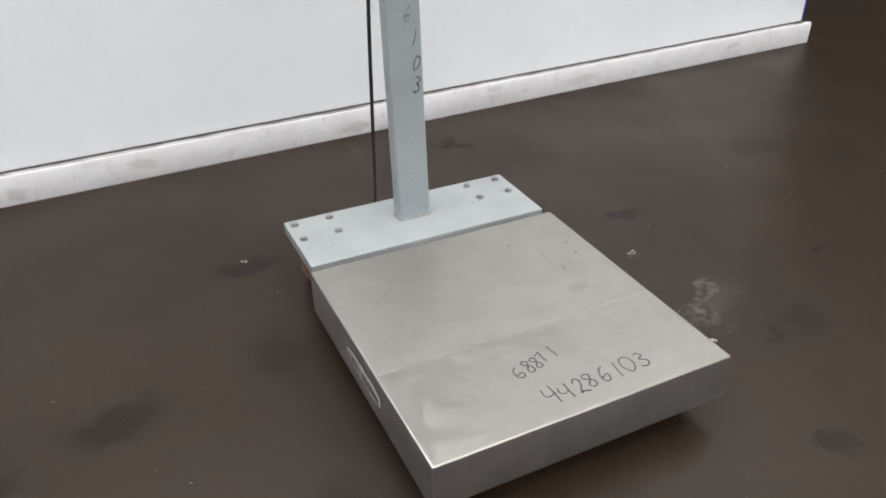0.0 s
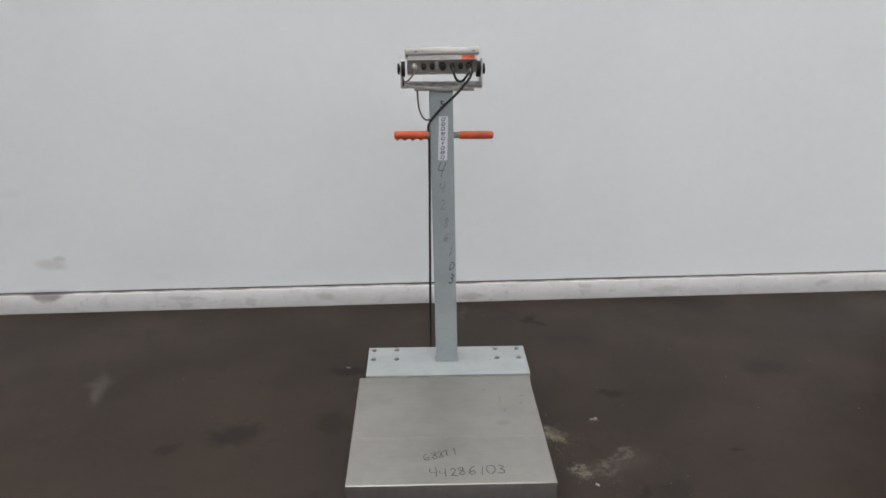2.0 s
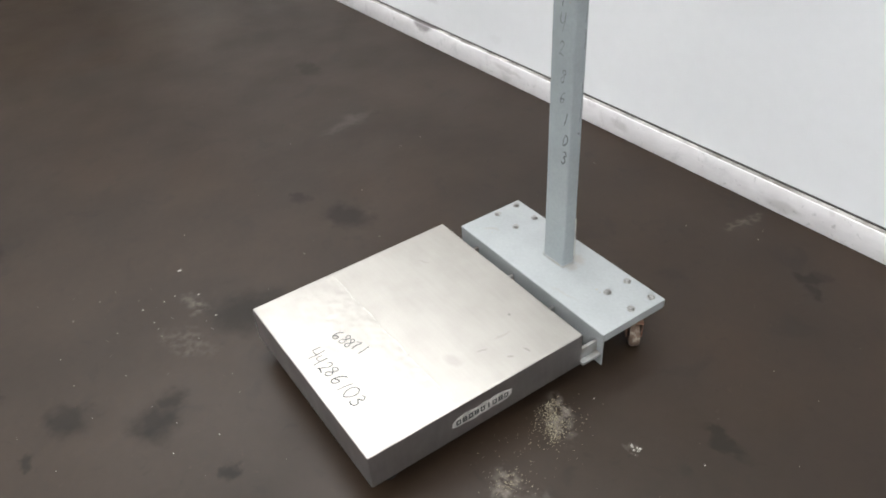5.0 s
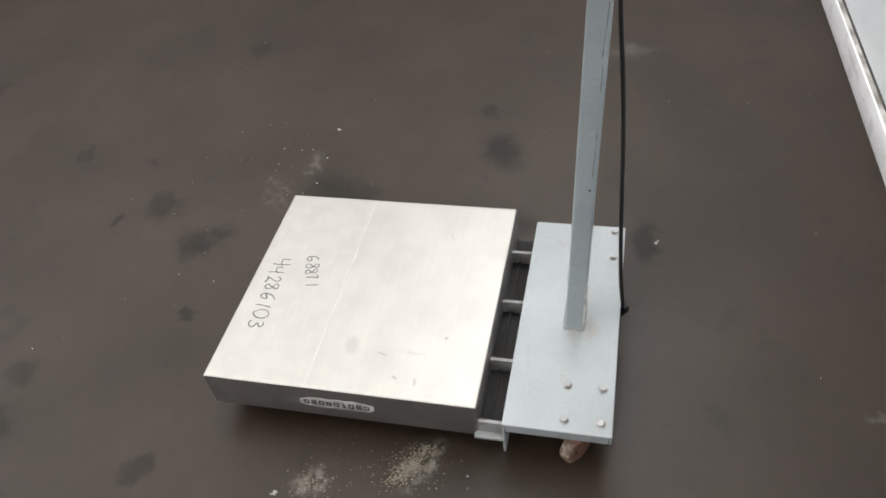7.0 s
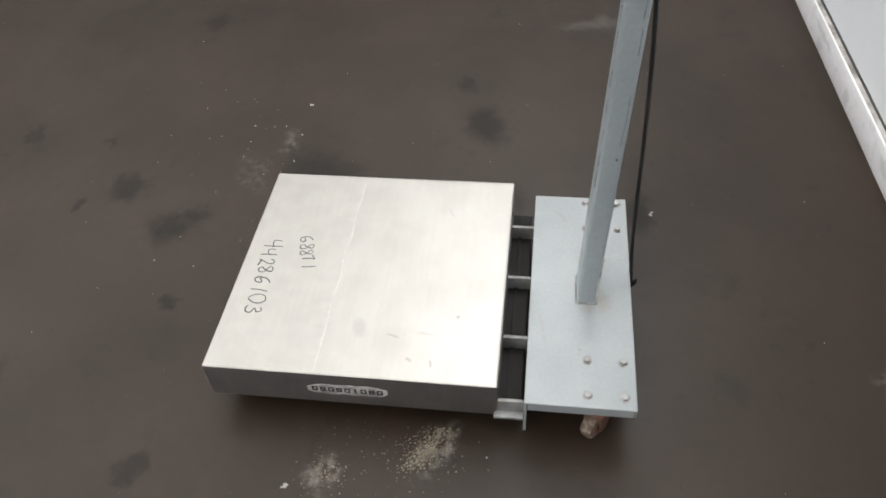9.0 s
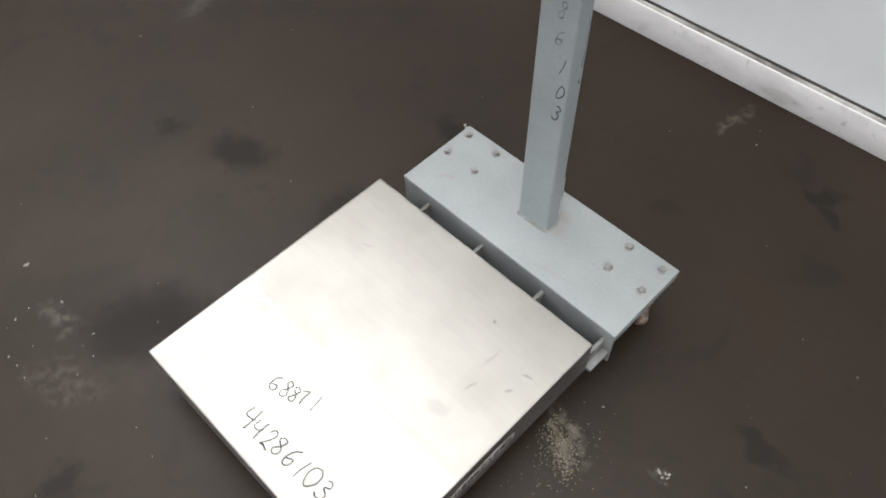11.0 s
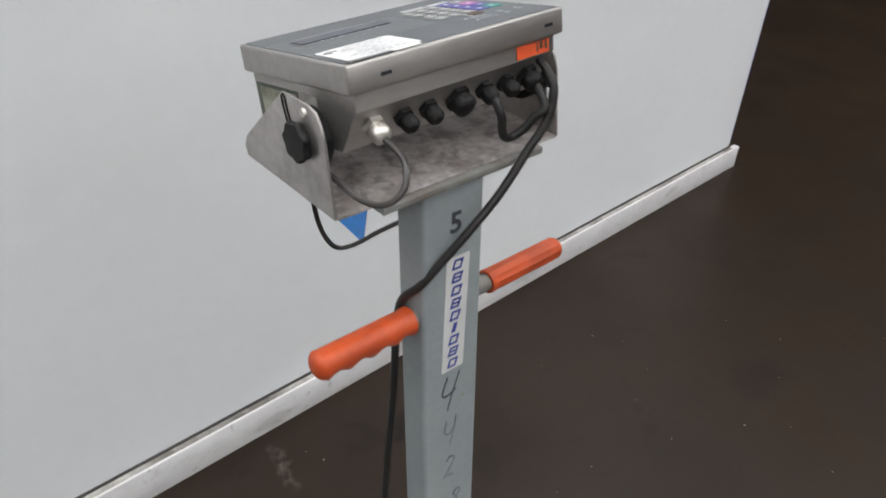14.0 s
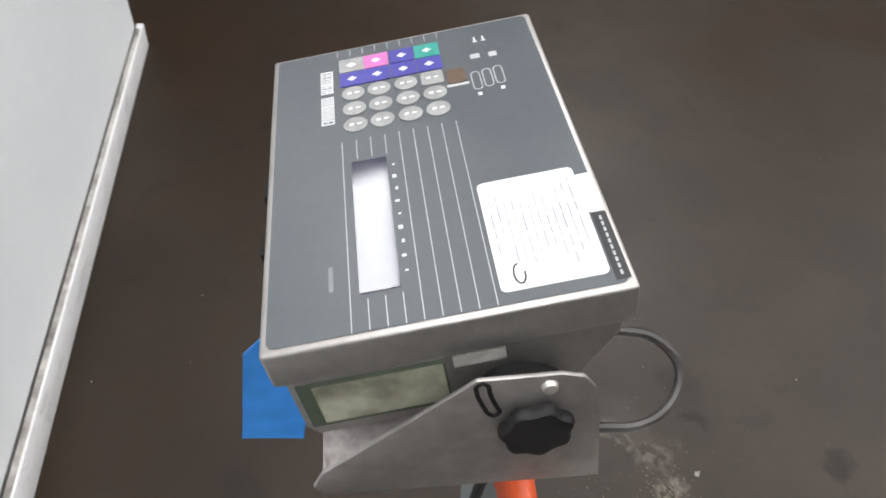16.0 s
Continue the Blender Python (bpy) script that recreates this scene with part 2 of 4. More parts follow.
add_marks(LEDGE_DIRT, [(-1.83, 0.095, 0.13, 0.03, 0, 1.0)], (0.09, 0.075, 0.075), warp=0.02, warp_scale=14, strength=0.9, upright=True)
EDGE_BLUE = material("blue_edge_paint", (0.02, 0.02, 0.30), 0.5, grain=30)
HALL_PAINT = material("unlit_hall_paint", (0.05, 0.047, 0.045), 0.8, second=(0.035, 0.033, 0.032), patch=0.6)
STAINLESS = material("brushed_stainless_platform", (0.392, 0.377, 0.348), 0.41, 1.0, second=(0.369, 0.354, 0.326), patch=9, grain=110, grain_amount=0.025,
                     rough_amount=0.03, bump=0.03, stretch=(0.10, 1, 1))
add_marks(STAINLESS, [  # scuffs and specks on the platform
    (0.117, -0.299, 0.005, 0.004, 0, 1.0), (0.234, -0.389, 0.010, 0.005, 60, 0.8), (0.239, -0.344, 0.012, 0.004, 20, 0.8), (0.176, -0.43, 0.018, 0.004, 75, 0.6), (0.165, -0.36, 0.03, 0.004, 85, 0.35),
    (0.16, -0.505, 0.03, 0.018, 15, 0.4), (-0.2, -0.35, 0.02, 0.004, 30, 0.3)], (0.20, 0.19, 0.175), rough=0.5, warp=0.006, warp_scale=60, strength=0.6)
TAPE_FILM = material("steel_under_clear_tape", (0.385, 0.370, 0.341), 0.35, 1.0, second=(0.375, 0.360, 0.333), patch=24, grain=110, grain_amount=0.025,
                     rough_amount=0.07, bump=0.03, stretch=(0.10, 1, 1), sharp=(0.42, 0.58))
TAPE_SEAM = material("folded_tape_edge", (0.43, 0.413, 0.384), 0.38, 1.0, second=(0.40, 0.385, 0.357), patch=60, grain=140, grain_amount=0.08, rough_amount=0.08, bump=0.08)
CEILING_PAINT = material("pale_ceiling", (0.72, 0.72, 0.71), 0.8, patch=0.5, grain_amount=0.03, bump=0)
# platform steel again, rougher and darkened for the dark floor the skirts reflect
SKIRT_STEEL = material("floor_toned_skirt", (0.35, 0.332, 0.33), 0.50, 1.0, patch=6, grain=70, grain_amount=0.05, bump=0.05, stretch=(1, 1, 0.2))
CASE_STEEL = material("satin_stainless_case", (0.45, 0.432, 0.415), 0.47, 0.93, second=(0.42, 0.402, 0.386), patch=12, grain=160, grain_amount=0.08, rough_amount=0.08, bump=0.04, stretch=(0.15, 1, 1))
BRACKET_STEEL = material("stained_bracket_steel", (0.47, 0.447, 0.433), 0.42, 0.9, second=(0.385, 0.36, 0.345), patch=26, grain=90, grain_amount=0.14, rough_amount=0.08, bump=0.05, sharp=(0.5, 0.68))
BRACKET_GRIME = material("dusty_bracket_floor", (0.50, 0.465, 0.455), 0.55, 0.5, second=(0.30, 0.268, 0.256), patch=34, grain=120, grain_amount=0.25, rough_amount=0.12, bump=0.15, sharp=(0.46, 0.60))
add_mottle(BRACKET_GRIME, 55.0, 0.57, 0.68, 0.62, 6)
GREY_PAINT = material("grey_enamel", (0.285, 0.302, 0.304), 0.42, second=(0.262, 0.279, 0.281), patch=8, grain=120, grain_amount=0.05, rough_amount=0.08, bump=0.1, bump_scale=150)
add_marks(GREY_PAINT, [(0.035, 0.004, 0.035, 0.02, 0, 0.9), (0.05, -0.03, 0.02, 0.02, 0, 0.6), (-0.23, -0.09, 0.03, 0.008, 40, 0.5), (0.12, -0.12, 0.05, 0.006, 10, 0.4)],
          (0.24, 0.20, 0.15), warp=0.012, warp_scale=40, strength=0.45)
COLUMN_PAINT = material("grey_column_enamel", (0.30, 0.335, 0.345), 0.38, second=(0.26, 0.29, 0.30), patch=5, grain=110, grain_amount=0.06, rough_amount=0.08, bump=0.1, bump_scale=140)
# near-black base carries the shade of the gaps under platform and cover
DARK_STEEL = material("shade_dark_steel", (0.007, 0.006, 0.0056), 0.7, 0.2, second=(0.011, 0.0088, 0.0075), patch=9, grain=60, grain_amount=0.25, bump=0.3)
RAIL_STEEL = material("worn_grey_rail", (0.26, 0.265, 0.26), 0.5, 0.2, second=(0.2, 0.18, 0.16), patch=18, grain=80, grain_amount=0.15, bump=0.2)
RUST = material("rusty_caster", (0.12, 0.045, 0.026), 0.7, 0.1, second=(0.20, 0.13, 0.09), patch=34, grain=90, grain_amount=0.3, bump=0.4)
CASTER_TREAD = material("worn_caster_tread", (0.13, 0.085, 0.06), 0.75, 0.0, second=(0.30, 0.26, 0.21), patch=60, grain=110, grain_amount=0.3, bump=0.4, sharp=(0.5, 0.62))
BOLT_STEEL = material("zinc_bolt", (0.36, 0.36, 0.35), 0.45, 0.9, second=(0.2, 0.19, 0.18), patch=60, grain=150, grain_amount=0.15)
NICKEL = material("nickel_gland", (0.68, 0.65, 0.60), 0.42, 0.75, patch=50, grain=150)
ORANGE = material("orange_vinyl_grip", (0.55, 0.078, 0.016), 0.48, second=(0.40, 0.055, 0.013), patch=22, grain=90, grain_amount=0.08, rough_amount=0.08, bump=0.08)
ORANGE_TAPE = material("orange_sticker", (0.82, 0.11, 0.03), 0.5, grain=100)
BLACK_PLASTIC = material("black_plastic", (0.0065, 0.006, 0.0065), 0.58, second=(0.012, 0.011, 0.011), patch=30, grain=120, bump=0.1, spec=0.3)
CABLE_BLACK = material("black_cable_rubber", (0.0085, 0.008, 0.0085), 0.55, second=(0.016, 0.0145, 0.014), patch=20, grain=100, grain_amount=0.2, bump=0.1)
THIN_CABLE = material("grey_black_cable", (0.030, 0.027, 0.026), 0.38, second=(0.060, 0.055, 0.052), patch=25, grain=120)
OVERLAY = material("grey_keypad_overlay", (0.068, 0.076, 0.086), 0.34, second=(0.080, 0.087, 0.095), patch=9, grain=220, grain_amount=0.05, rough_amount=0.07, bump=0.03)
DISPLAY = material("dark_display_window", (0.012, 0.013, 0.035), 0.08, second=(0.015, 0.016, 0.04), patch=20, grain=50, rough_amount=0.02, bump=0)
PRINT_WHITE = material("white_print", (0.72, 0.73, 0.74), 0.45, grain=200, bump=0)
PRINT_GREY = material("pale_grey_print", (0.42, 0.43, 0.44), 0.45, grain=200, bump=0)
FADED_PRINT = material("faded_grey_print", (0.19, 0.20, 0.21), 0.45, grain=200, bump=0)
KEY_GREY = material("pale_grey_key", (0.285, 0.285, 0.28), 0.55, second=(0.235, 0.235, 0.23), patch=60, grain=200, bump=0)
KEY_BLUE = material("blue_key", (0.055, 0.05, 0.28), 0.4, grain=200, bump=0)
KEY_PINK = material("magenta_key", (0.50, 0.14, 0.38), 0.4, grain=200, bump=0)
KEY_GREEN = material("teal_key", (0.03, 0.27, 0.23), 0.4, grain=200, bump=0)
BROWN_SMEAR = material("brown_smear", (0.10, 0.065, 0.04), 0.6, grain=200, bump=0.2)
STICKER = material("white_sticker", (0.66, 0.66, 0.655), 0.6, second=(0.60, 0.60, 0.585), patch=25, grain=200, grain_amount=0.02, bump=0.05)
WORN_STICKER = material("worn_pale_sticker", (0.50, 0.49, 0.46), 0.5, second=(0.30, 0.29, 0.27), patch=45, grain=150, bump=0.1)
STICKER_GREY = material("grey_label_print", (0.34, 0.35, 0.38), 0.5, grain=200, bump=0)
STICKER_BLACK = material("black_label_strip", (0.02, 0.02, 0.022), 0.4, grain=200, bump=0)
INK_BLUE = material("blue_ink", (0.035, 0.055, 0.30), 0.5, grain=200, bump=0)
INK = material("black_marker_ink", (0.02, 0.022, 0.025), 0.5, second=(0.06, 0.065, 0.07), patch=90, grain=200, bump=0)
FADED_INK = material("faded_marker_ink", (0.075, 0.084, 0.088), 0.5, second=(0.20, 0.222, 0.23), patch=55, grain=200, bump=0)
PLATE_PAPER = material("yellowed_rating_plate", (0.34, 0.335, 0.26), 0.45, second=(0.15, 0.15, 0.11), patch=38, grain=160, bump=0.05)
PLATE_GREEN = material("dark_green_plate_rim", (0.07, 0.09, 0.065), 0.45, grain=160, bump=0)
BLUE_TAG = material("blue_tag", (0.03, 0.22, 0.66), 0.55, second=(0.04, 0.25, 0.70), patch=12, grain=80, bump=0.1)
WELD = material("rust_tinted_weld", (0.285, 0.295, 0.29), 0.5, second=(0.25, 0.235, 0.205), patch=30, grain=120, grain_amount=0.15, bump=0.4)
CARDBOARD = material("cardboard_scrap", (0.28, 0.215, 0.15), 0.8, grain=60)
GRIT = material("pale_grit", (0.22, 0.195, 0.14), 0.85, second=(0.13, 0.11, 0.073), patch=70, grain=200, grain_amount=0.3, bump=0)
CHIP = material("white_chip", (0.34, 0.33, 0.30), 0.7, grain=100, bump=0)


# ---- mesh helpers ----
def part(name, bm, mat, parent=None, label="", smooth=True):
    """Links a bmesh as one mesh object under a thing or under a part."""
    data = bpy.data.meshes.new(name)
    bm.normal_update()
    bm.to_mesh(data)
    bm.free()
    data.materials.append(mat)
    if smooth:
        for p in data.polygons:
            p.use_smooth = True
        data.set_sharp_from_angle(angle=radians(35))
    ob = new(name, data)
    if parent:
        attach(ob, parent)
    if label:
        tagged(ob, label)
    return ob


def attach(ob, parent):
    ob.parent = parent
    if parent.type == "EMPTY":
        ob.matrix_parent_inverse = Matrix.Translation(-parent.location)


def thing(name, place, label, category, group="", kind=""):
    ob = new(name)
    ob.empty_display_size = 0.05
    ob.location = place
    return tagged(ob, label, category, group, kind)


def block(lo, hi, bevel=0.0, segments=2, m=None, bm=None):
    own = bmesh.new()
    bmesh.ops.create_cube(own, size=1)
    lo, hi = Vector(lo), Vector(hi)
    for v in own.verts:
        v.co = Vector([(lo[k] + hi[k]) / 2 + v.co[k] * (hi[k] - lo[k]) for k in range(3)])
    if bevel:
        bmesh.ops.bevel(own, geom=list(own.edges), offset=bevel, segments=segments, profile=0.5, affect="EDGES")
    if m:
        bmesh.ops.transform(own, matrix=m, verts=own.verts)
    return merge(own, bm)


def merge(own, bm):
    if bm is None:
        return own
    data = bpy.data.meshes.new("scratch")
    own.to_mesh(data)
    own.free()
    bm.from_mesh(data)
    bpy.data.meshes.remove(data)
    return bm


def prism(outline, depth, m=None, bevel=0.0, bm=None):
    """An outline in the x-y plane, raised by depth along z."""
    own = bmesh.new()
    low = [own.verts.new((x, y, 0)) for x, y in outline]
    high = [own.verts.new((x, y, depth)) for x, y in outline]
    n = len(outline)
    own.faces.new(low[::-1])
    own.faces.new(high)
    for i in range(n):
        own.faces.new((low[i], low[(i + 1) % n], high[(i + 1) % n], high[i]))
    if bevel:
        rim = [e for e in own.edges if abs(e.verts[0].co.z - e.verts[1].co.z) < 1e-9]
        bmesh.ops.bevel(own, geom=rim, offset=bevel, segments=2, profile=0.5, affect="EDGES")
    if m:
        bmesh.ops.transform(own, matrix=m, verts=own.verts)
    bmesh.ops.recalc_face_normals(own, faces=own.faces)
    return merge(own, bm)


def rounded(x0, y0, x1, y1, r, steps=4):
    points = []
    for cx, cy, a in ((x1 - r, y0 + r, -90), (x1 - r, y1 - r, 0), (x0 + r, y1 - r, 90), (x0 + r, y0 + r, 180)):
        for k in range(steps + 1):
            b = radians(a + 90 * k / steps)
            points.append((cx + r * math.cos(b), cy + r * math.sin(b)))
    return points


def lathe(profile, start, axis, sides=24, bm=None, flutes=0, depth=0.0):
    """Radius and height pairs turned about an axis from start."""
    own = bmesh.new()
    turn = Vector(axis).normalized().to_track_quat("Z", "Y").to_matrix().to_4x4()
    m = Matrix.Translation(start) @ turn
    rings = []
    for r, h in profile:
        ring = []
        for k in range(sides):
            a = 2 * math.pi * k / sides
            q = r * (1 - depth * (0.5 + 0.5 * math.cos(a * flutes))) if flutes else r
            ring.append(own.verts.new(m @ Vector((q * math.cos(a), q * math.sin(a), h))))
        rings.append(ring)
    for a, b in zip(rings, rings[1:]):
        for k in range(sides):
            own.faces.new((a[k], a[(k + 1) % sides], b[(k + 1) % sides], b[k]))
    own.faces.new(rings[0][::-1])
    own.faces.new(rings[-1])
    bmesh.ops.recalc_face_normals(own, faces=own.faces)
    return merge(own, bm)


def smooth_line(points, per=8):
    pts = [Vector(p) for p in points]
    pts = [pts[0] * 2 - pts[1]] + pts + [pts[-1] * 2 - pts[-2]]
    out = []
    for a, b, c, d in zip(pts, pts[1:], pts[2:], pts[3:]):
        for k in range(per):
            s = k / per
            out.append(0.5 * (2 * b + (c - a) * s + (2 * a - 5 * b + 4 * c - d) * s * s + (3 * b - a - 3 * c + d) * s ** 3))
    return out + [pts[-2]]


def tube(points, radius, sides=10, per=8, bm=None):
    line = smooth_line(points, per)
    own = bmesh.new()
    rings, side = [], None
    for i, p in enumerate(line):
        way = (line[min(i + 1, len(line) - 1)] - line[max(i - 1, 0)]).normalized()
        if side is None:
            side = way.orthogonal().normalized()
        side = (side - way * side.dot(way)).normalized()
        other = way.cross(side)
        rings.append([own.verts.new(p + radius * (math.cos(2 * math.pi * k / sides) * side + math.sin(2 * math.pi * k / sides) * other)) for k in range(sides)])
    for a, b in zip(rings, rings[1:]):
        for k in range(sides):
            own.faces.new((a[k], a[(k + 1) % sides], b[(k + 1) % sides], b[k]))
    own.faces.new(rings[0][::-1])
    own.faces.new(rings[-1])
    return merge(own, bm)


def lettering(words, size, m, depth=0.0003, shear=0.0, bold=0.0):
    """A bmesh of words in the built-in font, placed by m."""
    curve = bpy.data.curves.new("scratch", "FONT")
    curve.body, curve.size, curve.extrude, curve.shear, curve.offset = words, size, depth / 2, shear, bold
    curve.resolution_u = 3
    ob = bpy.data.objects.new("scratch", curve)
    data = bpy.data.meshes.new_from_object(ob)
    bm = bmesh.new()
    bm.from_mesh(data)
    bmesh.ops.transform(bm, matrix=m, verts=bm.verts)
    bpy.data.objects.remove(ob)
    bpy.data.curves.remove(curve)
    bpy.data.meshes.remove(data)
    return bm


# ---- structure ----
def sheet(name, x0, y0, x1, y1, z, mat, label, category, thick=0.1):
    ob = part(name, block((x0, y0, z - thick), (x1, y1, z)), mat, smooth=False)
    return tagged(ob, label, category, kind="structure")


sheet("floor", -14, -14, 16, 16, 0.0, CONCRETE, "dark grey-brown sealed concrete floor with oil stains and dust", "floor")
# unseen ceiling, pale so that it bounces the uplight down
sheet("ceiling", -14.2, -14.2, 16.2, 16.2, 7.6, CEILING_PAINT, "unseen pale ceiling high above the floor, there to bounce light", "ceiling")
# walls added to close the hall, their dark colour standing for missing light
for hall_name, lo, hi in (("wall_west", (-14.2, -14, 0), (-14, 16, 7.5)), ("wall_east", (16, -14, 0), (16.2, 16, 7.5)),
                          ("wall_south", (-14, -14.2, 0), (16, -14, 7.5)), ("wall_far", (-14, 16, 0), (16, 16.2, 7.5))):
    tagged(part(hall_name, block(lo, hi), HALL_PAINT, smooth=False), "plain wall far from the scale, added dark for the unlit hall", "wall", kind="structure")

WALL = Matrix.Translation((0, 0.777, 0)) @ pose(0, 0, 0, 0, 0, 2.0)  # the white wall's foot line, 2 degrees off the scale
wall = tagged(part("wall_north", block((-7.0, 0.022, 0.0), (2.335, 0.14, 2.44), 0.002, 1, WALL), WALL_PAINT, smooth=False),
              "smooth white painted partition wall behind the scale", "wall", kind="structure")
tagged(part("blue_edge_trim", block((2.335, 0.03, 0.1), (2.357, 0.14, 2.44), 0.002, 1, WALL), EDGE_BLUE), "blue painted end edge of the white wall", "trim", kind="structure")
board = block((-7.0, -0.002, 0.0), (2.38, 0.022, 0.092), 0.002, 2, WALL)
tagged(part("baseboard", board, BOARD_PAINT), "scuffed white baseboard along the foot of the wall", "baseboard", kind="structure")
tagged(part("baseboard_ledge", block((-7.0, 0.0035, 0.0920), (2.335, 0.0215, 0.0945), 0.001, 1, WALL), LEDGE_DIRT), "dusty grey ledge on top of the white baseboard", "trim", kind="structure")
tagged(part("baseboard_gap", block((-7.0, 0.0170, 0.0945), (2.335, 0.0215, 0.1000), 0, 1, WALL), GAP_DARK), "dirty dark gap above the white baseboard", "trim", kind="structure")

# ---- the platform scale ----
scale = thing("platform_scale", (0, -0.3, 0), "portable platform scale with steel platform, grey column and orange grips", "scale")

PX0, PX1, PY0, PY1, PTOP, PLOW = -0.318, 0.285, -0.812, -0.205, 0.157, 0.060


def shroud():
    """The platform: a folded sheet with four skirts and a tight bent edge."""
    bm = bmesh.new()
    outer = rounded(PX0, PY0, PX1, PY1, 0.004, 2)
    inner = rounded(PX0 + 0.003, PY0 + 0.003, PX1 - 0.003, PY1 - 0.003, 0.003, 2)
    bend = rounded(PX0 + 0.0012, PY0 + 0.0012, PX1 - 0.0012, PY1 - 0.0012, 0.003, 2)
    flat = rounded(PX0 + 0.004, PY0 + 0.004, PX1 - 0.004, PY1 - 0.004, 0.003, 2)
    level = rounded(PX0 + 0.006, PY0 + 0.006, PX1 - 0.006, PY1 - 0.006, 0.003, 2)
    loops = [(inner, PTOP - 0.004), (inner, PLOW), (outer, PLOW), (outer, PTOP - 0.004), (bend, PTOP - 0.0012), (flat, PTOP), (level, PTOP)]
    rings = [[bm.verts.new((x, y, z)) for x, y in loop] for loop, z in loops]
    n = len(outer)
    for a, b in zip(rings, rings[1:]):
        for k in range(n):
            bm.faces.new((a[k], a[(k + 1) % n], b[(k + 1) % n], b[k]))
    bm.faces.new(rings[-1])
    bm.faces.new(rings[0][::-1])
    bmesh.ops.recalc_face_normals(bm, faces=bm.faces)
    return bm


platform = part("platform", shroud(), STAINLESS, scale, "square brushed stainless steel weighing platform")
# upright faces take the darkened copy of the steel
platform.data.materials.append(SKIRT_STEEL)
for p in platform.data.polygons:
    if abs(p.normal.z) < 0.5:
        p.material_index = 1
tape = bmesh.new()
TX, TY = 120, 46
sheet_rows = []
for b in range(TY + 1):
    row = []
    for a in range(TX + 1):
        x, y = PX0 + 0.004 + 0.595 * a / TX, PY0 + 0.004 + 0.230 * b / TY
        h = noise.noise(Vector((x * 38, y * 38, 2.0))) * 0.00029 + noise.noise(Vector((x * 90, y * 90, 7.0))) * 0.00013
        row.append(tape.verts.new((x, y, PTOP + 0.0004 + max(-0.00036, h * (0.5 + 2.0 * max(0.0, noise.noise(Vector((x * 7, y * 7, 4.0))) + 0.35) + 1.8 * math.exp(-((y + 0.588) / 0.018) ** 2))) * min(1.0, 0.25 + b / 16))))
    sheet_rows.append(row)
for low_row, high_row in zip(sheet_rows, sheet_rows[1:]):
    for a in range(TX):
        tape.faces.new((low_row[a], low_row[a + 1], high_row[a + 1], high_row[a]))
part("clear_tape", tape, TAPE_FILM, platform, "wrinkled clear film over the platform's front")
seam = bmesh.new()
tube([(PX0 + 0.004 + 0.5925 * k / 14, -0.578 + 0.0016 * math.sin(k * 1.7) + 0.0012 * math.sin(k * 4.1), PTOP + 0.0002) for k in range(15)], 0.0022, 8, 4, seam)
bmesh.ops.transform(seam, matrix=Matrix.Translation((0, 0, PTOP + 0.0003)) @ Matrix.Diagonal((1, 1, 0.07, 1)) @ Matrix.Translation((0, 0, -PTOP)), verts=seam.verts)
part("tape_edge", seam, TAPE_SEAM, platform)


STROKES = {  # marker strokes of each digit in a box 0.6 wide and 1 high
    "0": [[(0.42, 0.95), (0.15, 0.9), (0.0, 0.45), (0.2, 0.02), (0.5, 0.3), (0.55, 0.75), (0.38, 0.98)]],
    "1": [[(0.34, 1.0), (0.28, 0.5), (0.24, 0.0)]],
    "2": [[(0.04, 0.78), (0.2, 1.0), (0.45, 0.9), (0.4, 0.6), (0.05, 0.05), (0.25, 0.1), (0.58, 0.02)]],
    "3": [[(0.08, 0.88), (0.32, 1.0), (0.5, 0.8), (0.25, 0.55), (0.52, 0.4), (0.5, 0.1), (0.25, 0.0), (0.05, 0.12)]],
    "4": [[(0.06, 0.92), (0.03, 0.5), (0.25, 0.42), (0.5, 0.52)], [(0.52, 1.0), (0.44, 0.5), (0.38, -0.08)]],
    "6": [[(0.42, 1.0), (0.15, 0.7), (0.04, 0.25), (0.22, 0.0), (0.48, 0.15), (0.42, 0.42), (0.1, 0.3)]],
    "7": [[(0.02, 0.92), (0.3, 0.96), (0.52, 0.97), (0.35, 0.5), (0.25, 0.0)]],
    "8": [[(0.5, 0.88), (0.25, 1.0), (0.1, 0.78), (0.4, 0.45), (0.45, 0.12), (0.2, 0.0), (0.06, 0.2), (0.35, 0.55), (0.5, 0.85)]],
}


def marker_stroke(c, size, m, pen, rng):
    """One digit in marker, its strokes a little shaky and flat on the surface."""
    bm = bmesh.new()
    for line in STROKES[c]:
        tube([(size * (x + rng.uniform(-0.04, 0.04)), size * (y + rng.uniform(-0.04, 0.04)), 0) for x, y in line], pen * rng.uniform(0.85, 1.15), 4, 6, bm)
    bmesh.ops.transform(bm, matrix=m @ Matrix.Diagonal((1, 1, 0.15, 1)), verts=bm.verts)
    return bm


def hand_text(words, size, x, y, turn, z, mat, parent, gap, seed):
    """Marker digits, each one a little off the line."""
    rng = random.Random(seed)
    for k, c in enumerate(words):
        step = size * gap * k
        a = radians(turn)
        m = pose(x + step * math.cos(a) + rng.uniform(-0.001, 0.001), y + step * math.sin(a) + rng.uniform(-0.003, 0.003), z, 0, 0, turn + rng.uniform(-9, 9))
        part("marker_digit", marker_stroke(c, size * 0.72 * rng.uniform(0.92, 1.1), m, 0.0016, rng), mat, parent, smooth=False)


hand_text("68871", 0.042, -0.092, -0.697, 14, PTOP + 0.0006, INK, platform, 0.52, 3)
hand_text("44286103", 0.052, -0.074, -0.776, 3.5, PTOP + 0.0006, INK, platform, 0.53, 5)


